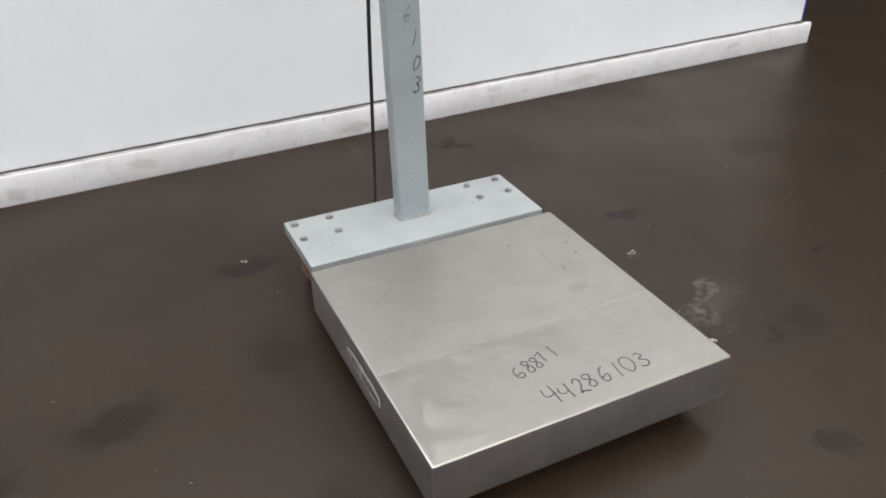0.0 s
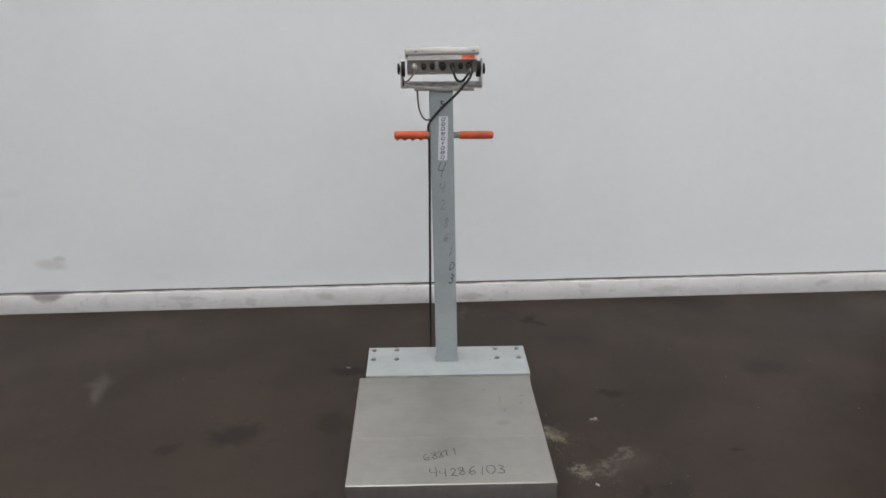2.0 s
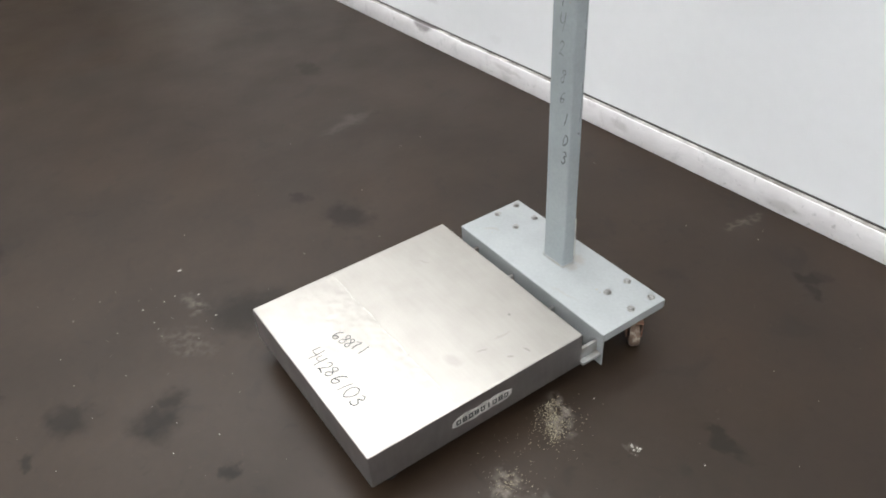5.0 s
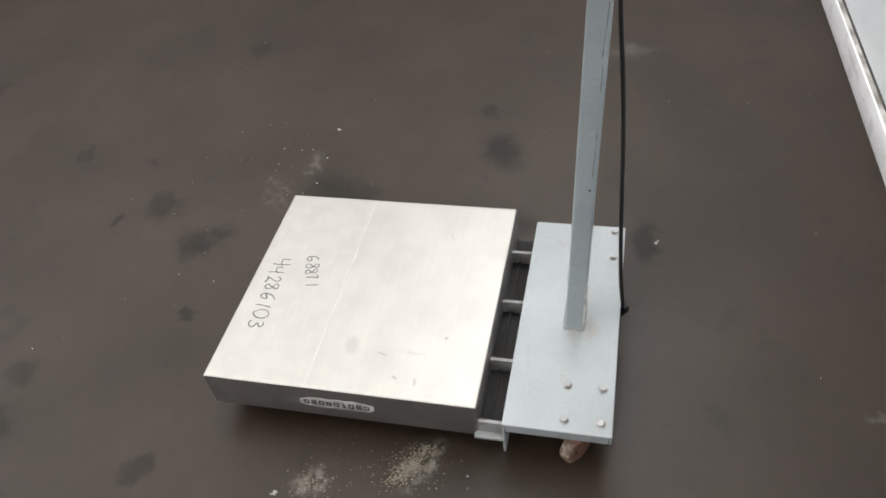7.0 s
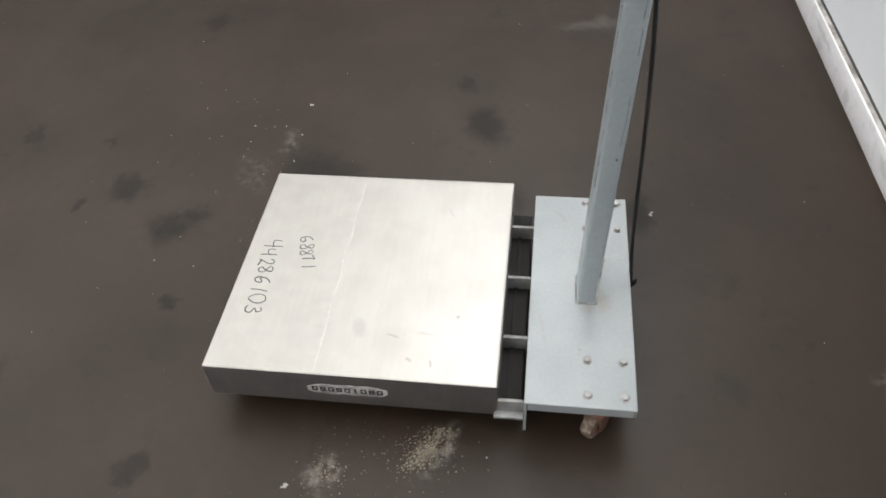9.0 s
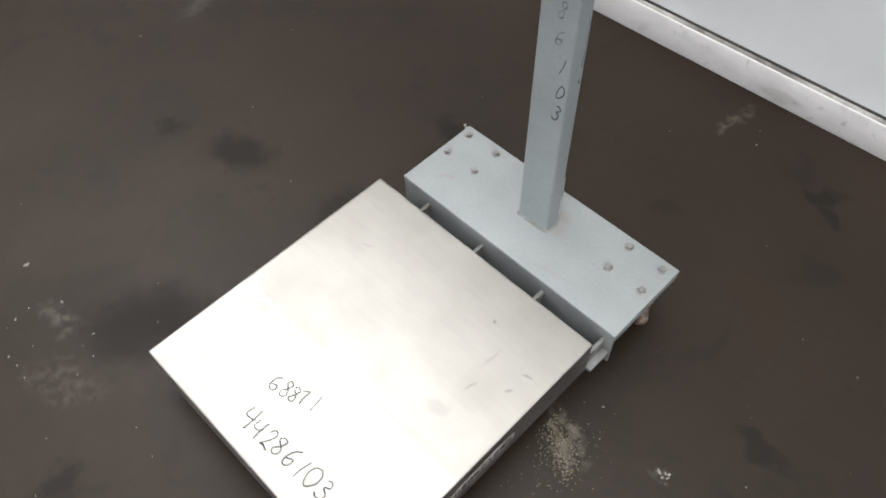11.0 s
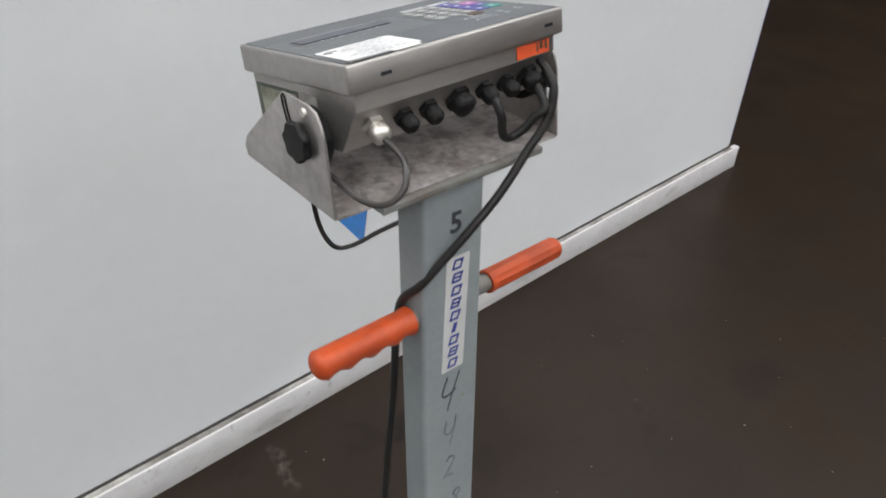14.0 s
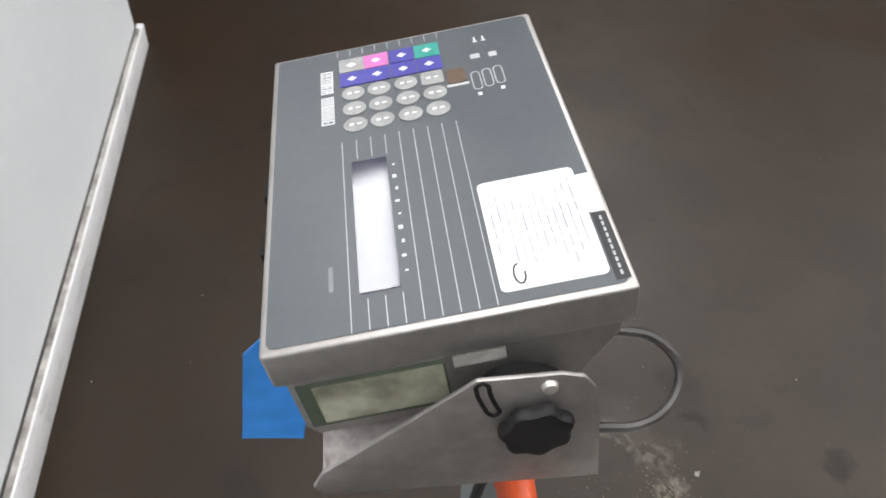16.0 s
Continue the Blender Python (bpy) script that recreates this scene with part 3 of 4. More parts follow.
def letter_frame(w, h, pen, slant, m, bars=1):
    """A plain slanted frame with a bar across, the size and weight of one printed letter."""
    bm = bmesh.new()
    for x0, y0, x1, y1 in [(0, 0, w, pen), (0, h - pen, w, h), (0, pen, pen, h - pen), (w - pen, pen, w, h - pen)] + ([(pen, h / 2 - pen / 2, w - pen, h / 2 + pen / 2)] if bars and w > 3 * pen else []):
        prism([(x0 - w / 2 + slant * (y0 / h - 0.5), y0 - h / 2), (x1 - w / 2 + slant * (y0 / h - 0.5), y0 - h / 2), (x1 - w / 2 + slant * (y1 / h - 0.5), y1 - h / 2), (x0 - w / 2 + slant * (y1 / h - 0.5), y1 - h / 2)], 0.0004, m, bm=bm)
    return bm


def side_sticker(x, out):
    """A torn pale sticker on a skirt, with its lettering as plain bars."""
    rng = random.Random(4)
    top, low = [], []
    for k in range(17):
        y = -0.596 + 0.168 * k / 16
        end = min(1.0, 0.45 + 0.25 * min(k, 16 - k))
        top.append((y, 0.1075 + 0.0165 * end + rng.uniform(-0.0025, 0.0025)))
        low.append((y, 0.1075 - 0.0150 * end + rng.uniform(-0.0030, 0.0030)))
    m = Matrix(((0, 0, out, x), (1, 0, 0, 0), (0, 1, 0, 0), (0, 0, 0, 1)))
    ob = part("sticker", prism(low + top[::-1], 0.0006, m), WORN_STICKER, scale, "torn pale sticker", smooth=False)
    for k in range(9):
        own = letter_frame(0.0125 if k != 5 else 0.0045, 0.0150, 0.0034, 0.0, m @ Matrix.Translation((-0.580 + 0.0170 * k, 0.1075, 0.0006)), k % 2)
        bmesh.ops.recalc_face_normals(own, faces=own.faces)
        part("sticker_bar", own, STICKER_BLACK, ob, smooth=False)


side_sticker(PX1, 1)
side_sticker(PX0, -1)

# base frame under the platform: long rails, cross members and levelling feet
for x in (-0.217, -0.053, 0.118, 0.277):
    part("frame_rail", block((x - 0.004, -0.76, 0.066), (x + 0.004, -0.152, 0.104), 0.001), RAIL_STEEL, scale)
part("rail_lip", block((0.281, -0.212, 0.064), (0.297, -0.153, 0.072), 0.001), RAIL_STEEL, scale)
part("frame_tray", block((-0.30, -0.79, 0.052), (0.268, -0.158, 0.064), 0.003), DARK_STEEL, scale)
# dark channels added to fill the gap under the skirts with shade
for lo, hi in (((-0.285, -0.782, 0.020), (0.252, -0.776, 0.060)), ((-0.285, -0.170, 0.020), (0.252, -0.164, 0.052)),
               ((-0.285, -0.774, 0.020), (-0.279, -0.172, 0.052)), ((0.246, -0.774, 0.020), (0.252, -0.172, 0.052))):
    part("gap_filler", block(lo, hi, 0.001), DARK_STEEL, scale, "dark channel added to fill the shaded gap under the skirt")
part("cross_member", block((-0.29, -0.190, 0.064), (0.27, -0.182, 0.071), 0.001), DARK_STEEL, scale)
for x in (-0.26, 0.226):
    part("levelling_foot", lathe([(0.024, 0), (0.026, 0.006), (0.016, 0.014), (0.008, 0.016), (0.008, 0.055)], (x, -0.745, 0), (0, 0, 1), 18), BLACK_PLASTIC, scale)

# grey cover over the axle: a folded plate with a deep front flange
CX0, CX1, CY0, CY1, CTOP = -0.30, 0.30, -0.152, 0.066, 0.134
cover_bm = block((CX0, CY0, CTOP - 0.006), (CX1, CY1, CTOP), 0.0025, 3)
block((CX0 + 0.001, CY0 + 0.0003, 0.030), (CX1 - 0.001, CY0 + 0.0055, CTOP - 0.004), 0.001, 1, bm=cover_bm)
block((CX0 + 0.001, CY1 - 0.0055, 0.108), (CX1 - 0.001, CY1 - 0.0005, CTOP - 0.004), 0.001, 1, bm=cover_bm)
block((CX0 + 0.0005, CY0 + 0.007, 0.108), (CX0 + 0.0055, CY1 - 0.007, CTOP - 0.004), 0.001, 1, bm=cover_bm)
block((CX1 - 0.0055, CY0 + 0.007, 0.108), (CX1 - 0.0005, CY1 - 0.007, CTOP - 0.004), 0.001, 1, bm=cover_bm)
cover = part("base_cover", cover_bm, GREY_PAINT, scale, "pale grey painted steel base cover")


def hex_bolt():
    bm = lathe([(0.0105, 0), (0.0105, 0.0014), (0.0092, 0.0017)], (0, 0, 0), (0, 0, 1), 20)
    lathe([(0.0078, 0.0015), (0.0078, 0.0058), (0.0066, 0.0066)], (0, 0, 0), (0, 0, 1), 6, bm)
    return bm


first_bolt = None
for k, (x, y) in enumerate([(x, y) for x in (-0.279, -0.193, 0.188, 0.272) for y in (-0.030, 0.042)]):
    if first_bolt is None:
        first_bolt = part("hex_bolt", hex_bolt(), BOLT_STEEL, cover, "dull zinc hex bolt")
        ob = first_bolt
    else:
        ob = new("hex_bolt", first_bolt.data)
        attach(ob, cover)
        tagged(ob, "dull zinc hex bolt")
    ob.matrix_basis = pose(x, y, CTOP, 0, 0, 23 * k)
for x, y, r in ((0.162, -0.044, 0.0045), (0.176, -0.046, 0.003), (-0.215, -0.10, 0.0018)):
    part("paint_chip", lathe([(r, 0), (r * 0.7, 0.0009)], (x, y, CTOP), (0, 0, 1), 7), CHIP, cover)

# casters under the cover, swivelled askew
def disc(profile, m, sides=28):
    bm = lathe(profile, (0, 0, 0), (1, 0, 0), sides)
    bmesh.ops.transform(bm, matrix=m, verts=bm.verts)
    return bm


for x, turn in ((0.258, 52), (-0.262, 20)):
    swivel = pose(x, 0.002, 0, 0, 0, turn)
    axle = swivel @ Matrix.Translation((0, -0.014, 0.0365))
    caster = part("caster_wheel", disc([(0.024, -0.013), (0.033, -0.0125), (0.0362, -0.008), (0.0365, 0), (0.0362, 0.008), (0.033, 0.0125), (0.024, 0.013)], axle), CASTER_TREAD, scale, "worn brown caster wheel")
    part("rim", disc([(0.0235, -0.0136), (0.0225, -0.0142), (0.0225, 0.0142), (0.0235, 0.0136)], axle, 22), RUST, caster, "rusty wheel rim")
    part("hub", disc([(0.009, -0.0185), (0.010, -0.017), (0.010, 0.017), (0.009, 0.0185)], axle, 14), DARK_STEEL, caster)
    fork = block((-0.021, -0.034, 0.080), (0.021, 0.024, 0.085), 0.001)
    for q in (-0.0195, 0.0195):
        prism([(-0.024, 0.030), (-0.016, 0.024), (-0.004, 0.030), (0.016, 0.082), (-0.028, 0.082)], 0.003, Matrix(((0, 0, 1, q - 0.0015), (1, 0, 0, 0), (0, 1, 0, 0), (0, 0, 0, 1))), bm=fork)
    lathe([(0.017, 0.085), (0.019, 0.088), (0.019, 0.094)], (0, 0, 0), (0, 0, 1), 20, fork)
    bmesh.ops.transform(fork, matrix=swivel, verts=fork.verts)
    part("caster_fork", fork, RUST, scale, "rusty caster fork")
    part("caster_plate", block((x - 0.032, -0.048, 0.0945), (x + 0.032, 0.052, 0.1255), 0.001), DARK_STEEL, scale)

# column: a rectangular tube that leans a little, to one side and back
COL_Y0, COL_Y1, COL_TOP = -0.051, -0.011, 1.138


def lean(z):
    return -0.002 - 0.0205 * (z - 0.134)


def lean_back(z):
    return 0.0316 * (z - 0.134)


SHEAR = Matrix(((1, 0, -0.0205, -0.002 + 0.0205 * 0.134), (0, 1, 0.0316, -0.0316 * 0.134), (0, 0, 1, 0), (0, 0, 0, 1)))
col_bm = prism(rounded(-0.040, COL_Y0, 0.040, COL_Y1, 0.005, 3), COL_TOP - CTOP, Matrix.Translation((0, 0, CTOP)))
bmesh.ops.transform(col_bm, matrix=SHEAR, verts=col_bm.verts)
column = part("column", col_bm, COLUMN_PAINT, scale, "grey painted rectangular steel column")
bead = bmesh.new()
rng = random.Random(8)
ring = rounded(-0.0405, COL_Y0 - 0.0015, 0.0405, COL_Y1 + 0.0015, 0.006, 3)
for (ax, ay), (bx, by) in zip(ring, ring[1:] + ring[:1]):
    steps = max(1, int(math.hypot(bx - ax, by - ay) / 0.006))
    for s in range(steps):
        x, y = ax + (bx - ax) * s / steps, ay + (by - ay) * s / steps
        r = rng.uniform(0.0032, 0.0046)
        bmesh.ops.create_icosphere(bead, subdivisions=1, radius=r, matrix=Matrix.Translation((x + lean(CTOP), y, CTOP + 0.0006)))
part("weld_bead", bead, WELD, column, "rust-tinted weld bead")


def on_column(x, z, lift=0.0004):
    """A pose on the column's front face, x to its right from its middle line, the face turned to the platform."""
    return Matrix.Translation((lean(z) + x, COL_Y0 + lean_back(z) - lift, z)) @ pose(0, 0, 0, 88.2, 0, 0) @ pose(0, 0, 0, 0, 0, -1.2)


strip = part("name_strip", prism(rounded(-0.0155, -0.075, 0.0155, 0.075, 0.001, 1), 0.0004, on_column(0.0035, 0.977, 0.0)), STICKER, scale, "white vertical sticker strip", smooth=False)


for k in range(9):
    m = on_column(0.0035, 0.977, 0.0) @ pose(-0.0005, 0.0652 - 0.0163 * k, 0.0004, 0, 0, -3)
    part("strip_bar", letter_frame(0.0125 if k != 5 else 0.0050, 0.0120, 0.0024, 0.0028, m, k % 2), INK_BLUE, strip, smooth=False)
part("column_number", lettering("5", 0.033, on_column(-0.006, 1.082), 0.0004, 0.0, 0.0007), INK, column, smooth=False)
rng = random.Random(12)
for k, c in enumerate("44286103"):
    z = (0.846, 0.786, 0.726, 0.662, 0.610, 0.553, 0.500, 0.450)[k]
    left = (-0.023, -0.017, -0.016, -0.007, -0.006, 0.007, 0.010, 0.006)[k]
    m = on_column(left + 0.004, z) @ pose(0, 0, 0, 0, 0, rng.uniform(-16, -2)) @ Matrix.Diagonal((0.74, 1, 1, 1))
    part("marker_digit", marker_stroke(c, (0.052, 0.042, 0.036, 0.034, 0.033, 0.036, 0.033, 0.036)[k], m, (0.0020, 0.0017, 0.0018, 0.0018, 0.0017, 0.0018, 0.0019, 0.0021)[k], rng),
         FADED_INK if k in (1, 2, 3, 4) else INK, column, "faded black marker digit", smooth=False)
part("column_scuff", lathe([(0.003, 0), (0.002, 0.0006)], (lean(0.853) + 0.018, COL_Y0 + lean_back(0.853), 0.853), (0, -1, 0), 8), CHIP, column)

for spots in (((0.90, -0.018), (0.86, -0.0185), (0.83, -0.021), (0.805, -0.024)), ((0.79, -0.021), (0.765, -0.022), (0.742, -0.0225)), ((0.665, -0.020), (0.635, -0.0205), (0.61, -0.022), (0.585, -0.023), (0.56, -0.022)), ((0.532, -0.0245), (0.528, -0.0245))):
    scratch = tube([(lean(z) + 0.0400, y + lean_back(z) + 0.002 + rng.uniform(-0.0022, 0.0022), z) for z, y in spots], rng.uniform(0.0006, 0.0009) if len(spots) > 2 else 0.0022, 5, 5)
    part("paint_scratch", scratch, FADED_INK, column, "dark scratched mark in the paint")
worn = tube([(lean(z) + 0.0385, COL_Y1 - 0.0008 + lean_back(z), z) for z in (0.145, 0.19, 0.23, 0.275)], 0.0024, 6, 4)
part("worn_edge", worn, WORN_STICKER, column, "pale worn paint on the column's edge")

# handle bar through the column with vinyl grips
HZ, HY = 0.985, -0.009
bar = part("handle_bar", lathe([(0.0105, -0.148), (0.0105, 0.148)], (-0.012, HY, HZ), (1, 0, 0), 20), RAIL_STEEL, scale, "grey painted handle bar")


def grip(inner, end, grooves, radius):
    """A moulded grip; one side is scalloped for the fingers."""
    bm = bmesh.new()
    n, sides = 46, 44
    way = 1 if end > inner else -1
    rings = []
    for i in range(n + 1):
        s = i / n
        x = inner + (end - inner) * s
        r = radius
        if s < 0.05:
            r = radius * 1.05
        if s > 0.93:
            r = radius * 1.03 * math.sqrt(max(0.0, 1 - ((s - 0.93) / 0.07) ** 2 * 0.75))
        row = []
        for k in range(sides):
            a = 2 * math.pi * k / sides
            low = max(0.0, -math.sin(a)) ** 1.5
            q = r + (0.0030 * math.cos(2 * math.pi * (s * 4.2 + 0.1)) * low if grooves and 0.04 < s < 0.92 else 0.0005 * math.cos(a * 11) * (0.05 < s < 0.9))
            row.append(bm.verts.new((x, HY + q * math.cos(a), HZ + q * math.sin(a))))
        rings.append(row)
    for a, b in zip(rings, rings[1:]):
        for k in range(sides):
            bm.faces.new((a[k], a[(k + 1) % sides], b[(k + 1) % sides], b[k]))
    bm.faces.new(rings[0])
    bm.faces.new(rings[-1])
    bmesh.ops.recalc_face_normals(bm, faces=bm.faces)
    return bm


part("grip", grip(-0.066, -0.182, True, 0.0150), ORANGE, bar, "orange vinyl grip with finger grooves")
part("grip", grip(0.042, 0.158, False, 0.0130), ORANGE, bar, "ribbed orange vinyl grip")

# bracket: mount plate and folded U of sheet steel
BZ = 1.146
part("mount_plate", block((-0.112, -0.028, COL_TOP), (0.088, 0.088, BZ - 0.0008), 0.001), RAIL_STEEL, scale)


def cheek(x):
    outline = [(-0.0215, BZ + 0.001), (0.125, BZ + 0.001), (0.129, 1.156), (0.124, 1.168), (0.098, 1.1925), (0.051, 1.2375), (0.012, 1.239), (0.001, 1.236),
               (-0.006, 1.227), (-0.010, 1.214)]
    m = Matrix(((0, 0, 1, x), (1, 0, 0, 0), (0, 1, 0, 0), (0, 0, 0, 1)))
    return prism(outline, 0.0025, m, 0.0005)


bracket = part("indicator_bracket", block((-0.1545, -0.0222, BZ), (0.1135, 0.125, BZ + 0.0025), 0.0008), BRACKET_GRIME, scale, "bent stainless steel bracket with a dusty stained floor")
for x in (-0.1575, 0.114):
    part("bracket_cheek", cheek(x), BRACKET_STEEL, bracket, "stained sheet steel cheek")


def star_knob(x, out):
    bm = lathe([(0.012, 0), (0.012, 0.0022), (0.0178, 0.0030), (0.0188, 0.0045), (0.0188, 0.0078), (0.0174, 0.0098), (0.006, 0.0106)], (x, 0.021, 1.205), (out, 0, 0), 42, None, 7, 0.14)
    return part("knob", bm, BLACK_PLASTIC, bracket, "black star knob")


star_knob(-0.1575, -1)
star_knob(0.1165, 1)
for x, out in ((-0.1575, -1), (0.1165, 1)):
    slot = bmesh.new()
    spine = smooth_line([(x, 0.0485, 1.2335), (x, 0.0465, 1.2250), (x, 0.0415, 1.2130)], 4)
    edge = [p + Vector((0, 0.0030, 0)) for p in spine] + [spine[-1] + Vector((0, 0, -0.0028))] + [p - Vector((0, 0.0030, 0)) for p in spine[::-1]] + [spine[0] + Vector((0, 0, 0.0028))]
    tube(edge + edge[:1], 0.0012, 6, 2, slot)
    part("slot", slot, BLACK_PLASTIC, bracket)
    part("rivet", lathe([(0.0042, 0), (0.0034, 0.0025)], (x, 0.017, 1.231), (out, 0, 0), 12), NICKEL, bracket)

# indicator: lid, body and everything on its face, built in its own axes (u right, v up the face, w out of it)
FACE = Matrix.Translation((-0.1415, -0.0205, 1.278)) @ pose(0, 0, 0, 0, 0, 0.9) @ pose(0, 0, 0, -11.0, -0.7, 0) @ Matrix.Diagonal((1.0145, 1, 1, 1))
U, V = 0.242, 0.171


def on_face(bm):
    bmesh.ops.transform(bm, matrix=FACE, verts=bm.verts)
    return bm


# lid: folded, with a flange that stands proud of the body
case = thing("weighing_indicator", (-0.02, 0.05, 1.149), "stainless steel weighing indicator with grey keypad face on a bracket", "weighing indicator")
part("case_lid", on_face(block((0, 0, -0.024), (U, V, 0), 0.0022, 3)), CASE_STEEL, case, "satin stainless steel lid")
# body section: front band, sloped gland face, flat bottom, upright back
section = [(0.006, -0.024), (0.006, -0.040), (0.010, -0.041), (0.034, -0.078), (0.163, -0.078), (0.168, -0.070), (0.168, -0.024)]
mm = Matrix(((0, 0, 1, 0.007), (1, 0, 0, 0), (0, 1, 0, 0), (0, 0, 0, 1)))
body = part("case_body", on_face(prism(section, U - 0.014, mm, 0.001)), CASE_STEEL, case, "grimy stainless steel lower case")
for x in (-0.1475, 0.1055):
    part("pivot_washer", lathe([(0.026, -0.008), (0.026, 0.006)], (x, 0.026, 1.203), (1, 0, 0), 22), BLACK_PLASTIC, case)
for u in (0.036, 0.222):
    part("lid_screw", on_face(block((u - 0.005, -0.0006, -0.0145), (u + 0.005, 0.0004, -0.0115))), STICKER_BLACK, case, smooth=False)
for u in (0.078, 0.122):
    part("lid_latch", on_face(block((u - 0.008, V - 0.0005, -0.021), (u + 0.008, V + 0.0042, -0.006), 0.001)), DARK_STEEL, case, "dark lid latch")
part("face_overlay", on_face(prism(rounded(0.0035, 0.0035, U - 0.0035, V - 0.0035, 0.004), 0.0005)), OVERLAY, case, "grey printed keypad overlay", smooth=False)
LIFT = 0.0005


def flat(name, x0, y0, x1, y1, mat, lift=0.0003, r=0.0008, label="", parent=case):
    x0, x1, y0, y1 = x0 / 1000, x1 / 1000, y0 / 1000, y1 / 1000
    r = min(r, (x1 - x0) * 0.45, (y1 - y0) * 0.45)
    m = Matrix.Translation((0, 0, LIFT))
    return part(name, on_face(prism(rounded(x0, y0, x1, y1, r, 3), lift, m)), mat, parent, label, smooth=False)


# thin ruled lines, broken by the display
for k in range(9):
    v = 128.4 - 8.23 * k
    spans = [(4, 22), (124, 141)] if 102 < v < 125 else [(4, 141)]
    for a, b in spans + [(231, 238)]:
        rule = block((a / 1000, (v - 0.24) / 1000, LIFT), (b / 1000, (v + 0.24) / 1000, LIFT + 0.0002))
        part("ruled_line", on_face(rule), PRINT_GREY, case, smooth=False)
flat("display_window", 25.5, 104.3, 121, 123.8, DISPLAY, 0.0006, 0.001, "dark glossy display window")
for k in range(9):
    u = 35 + 9.8 * k
    part("display_icon", on_face(block(((u - 0.5 - 0.25 * (k * 5 % 4)) / 1000, 0.1000, LIFT), ((u + 0.5 + 0.25 * (k * 5 % 4)) / 1000, 0.1014 + 0.0008 * (k % 2), LIFT + 0.0002))), PRINT_WHITE, case, smooth=False)
# brand bars in white above the keys
u = 160.0
for k, w in enumerate((5.2, 4, 4, 4, 3.2, 4, 4.2, -3.4, 4, 4.6, 3.2, 4, 4.6, 4.6)):
    if w < 0:
        u -= w
        continue
    m = FACE @ Matrix.Translation(((u + (w - 1.0) / 2) / 1000, 0.1359, LIFT))
    part("brand_bar", letter_frame((w - 1.1) / 1000, 0.0078, 0.0008, 0.0, m, 1), PRINT_WHITE, case, smooth=False)
    u += w


def round_key(u, v, mat):
    m = Matrix.Translation((0, 0, LIFT))
    outline = [(u / 1000 + 0.0069 * math.cos(a), v / 1000 + 0.0071 * math.sin(a)) for a in [2 * math.pi * k / 22 for k in range(22)]]
    return part("key", on_face(prism(outline, 0.0007, m, 0.0002)), mat, case, "pale grey round key", smooth=False)


for row, v in enumerate((119.8, 103.8, 87.2, 70.8)):
    for col, u in enumerate((155.3, 171.3, 187.2)):
        if col == 2 and row == 3:
            key = flat("key", u - 6.8, v - 6.8, u + 6.8, v + 6.8, KEY_GREY, 0.0007, 0.002, "pale grey square key")
        else:
            key = round_key(u, v, KEY_GREY)
        for a, b, c in ((1.1, 1.0, 3.4), (0.6, -3.8, -0.9)):
            tick = block(((u - a) / 1000, (v + b) / 1000, LIFT + 0.0007), ((u + a) / 1000, (v + c) / 1000, LIFT + 0.0009))
            part("key_mark", on_face(tick), PRINT_WHITE, key, smooth=False)
    for u, mat, say in ((203.2, KEY_BLUE, "blue key"), (218.9, (KEY_GREY, KEY_PINK, KEY_BLUE, KEY_GREEN)[row], ("pale grey square key", "magenta key", "blue key", "teal green key")[row])):
        key = flat("key", u - 7.4, v - 7.9, u + 7.4, v + 7.9, mat, 0.0006, 0.0008, say)
        mark = block(((u - 2.2) / 1000, (v - 1.2) / 1000, LIFT + 0.0006), ((u + 2.2) / 1000, (v + 1.2) / 1000, LIFT + 0.0008))
        block(((u - 0.7) / 1000, (v - 2.8) / 1000, LIFT + 0.0006), ((u + 0.7) / 1000, (v + 2.8) / 1000, LIFT + 0.0008), bm=mark)
        part("key_mark", on_face(mark), PRINT_WHITE, key, smooth=False)
flat("worn_key", 177, 50.5, 192, 62, BROWN_SMEAR, 0.0006, 0.003, "brown worn square")
flat("worn_key_rim", 174, 49.5, 176.4, 63, PRINT_GREY, 0.0003)
for u, v in ((176, 45), (177, 38), (178, 31)):
    ringed = bmesh.new()
    out_line, in_line = rounded(u - 9.5, v - 2.9, u + 9.5, v + 2.9, 2.85), rounded(u - 8.8, v - 2.2, u + 8.8, v + 2.2, 2.15)
    a = [ringed.verts.new((x / 1000, y / 1000, LIFT + 0.0002)) for x, y in out_line]
    b = [ringed.verts.new((x / 1000, y / 1000, LIFT + 0.0002)) for x, y in in_line]
    for k in range(len(a)):
        ringed.faces.new((a[k], a[(k + 1) % len(a)], b[(k + 1) % len(a)], b[k]))
    extra = bmesh.ops.extrude_face_region(ringed, geom=list(ringed.faces))
    bmesh.ops.translate(ringed, vec=(0, 0, -0.0002), verts=[g for g in extra["geom"] if isinstance(g, bmesh.types.BMVert)])
    bmesh.ops.recalc_face_normals(ringed, faces=ringed.faces)
    part("oval_outline", on_face(ringed), PRINT_GREY, case, smooth=False)
for u, v, w, h in ((202, 42, 5, 6), (201, 31, 5, 5), (162, 45, 3, 2.4), (164, 31, 3, 2.4), (221.5, 39.5, 4, 1.2), (218.5, 39.5, 1, 3), (221.5, 34, 4, 1.2), (218.5, 34, 1, 3)):
    flat("small_print", u - w / 2, v - h / 2, u + w / 2, v + h / 2, PRINT_GREY if w > 4.5 else PRINT_WHITE, 0.0002)
flat("model_bar", 30, 136, 46, 138.2, FADED_PRINT, 0.0002)

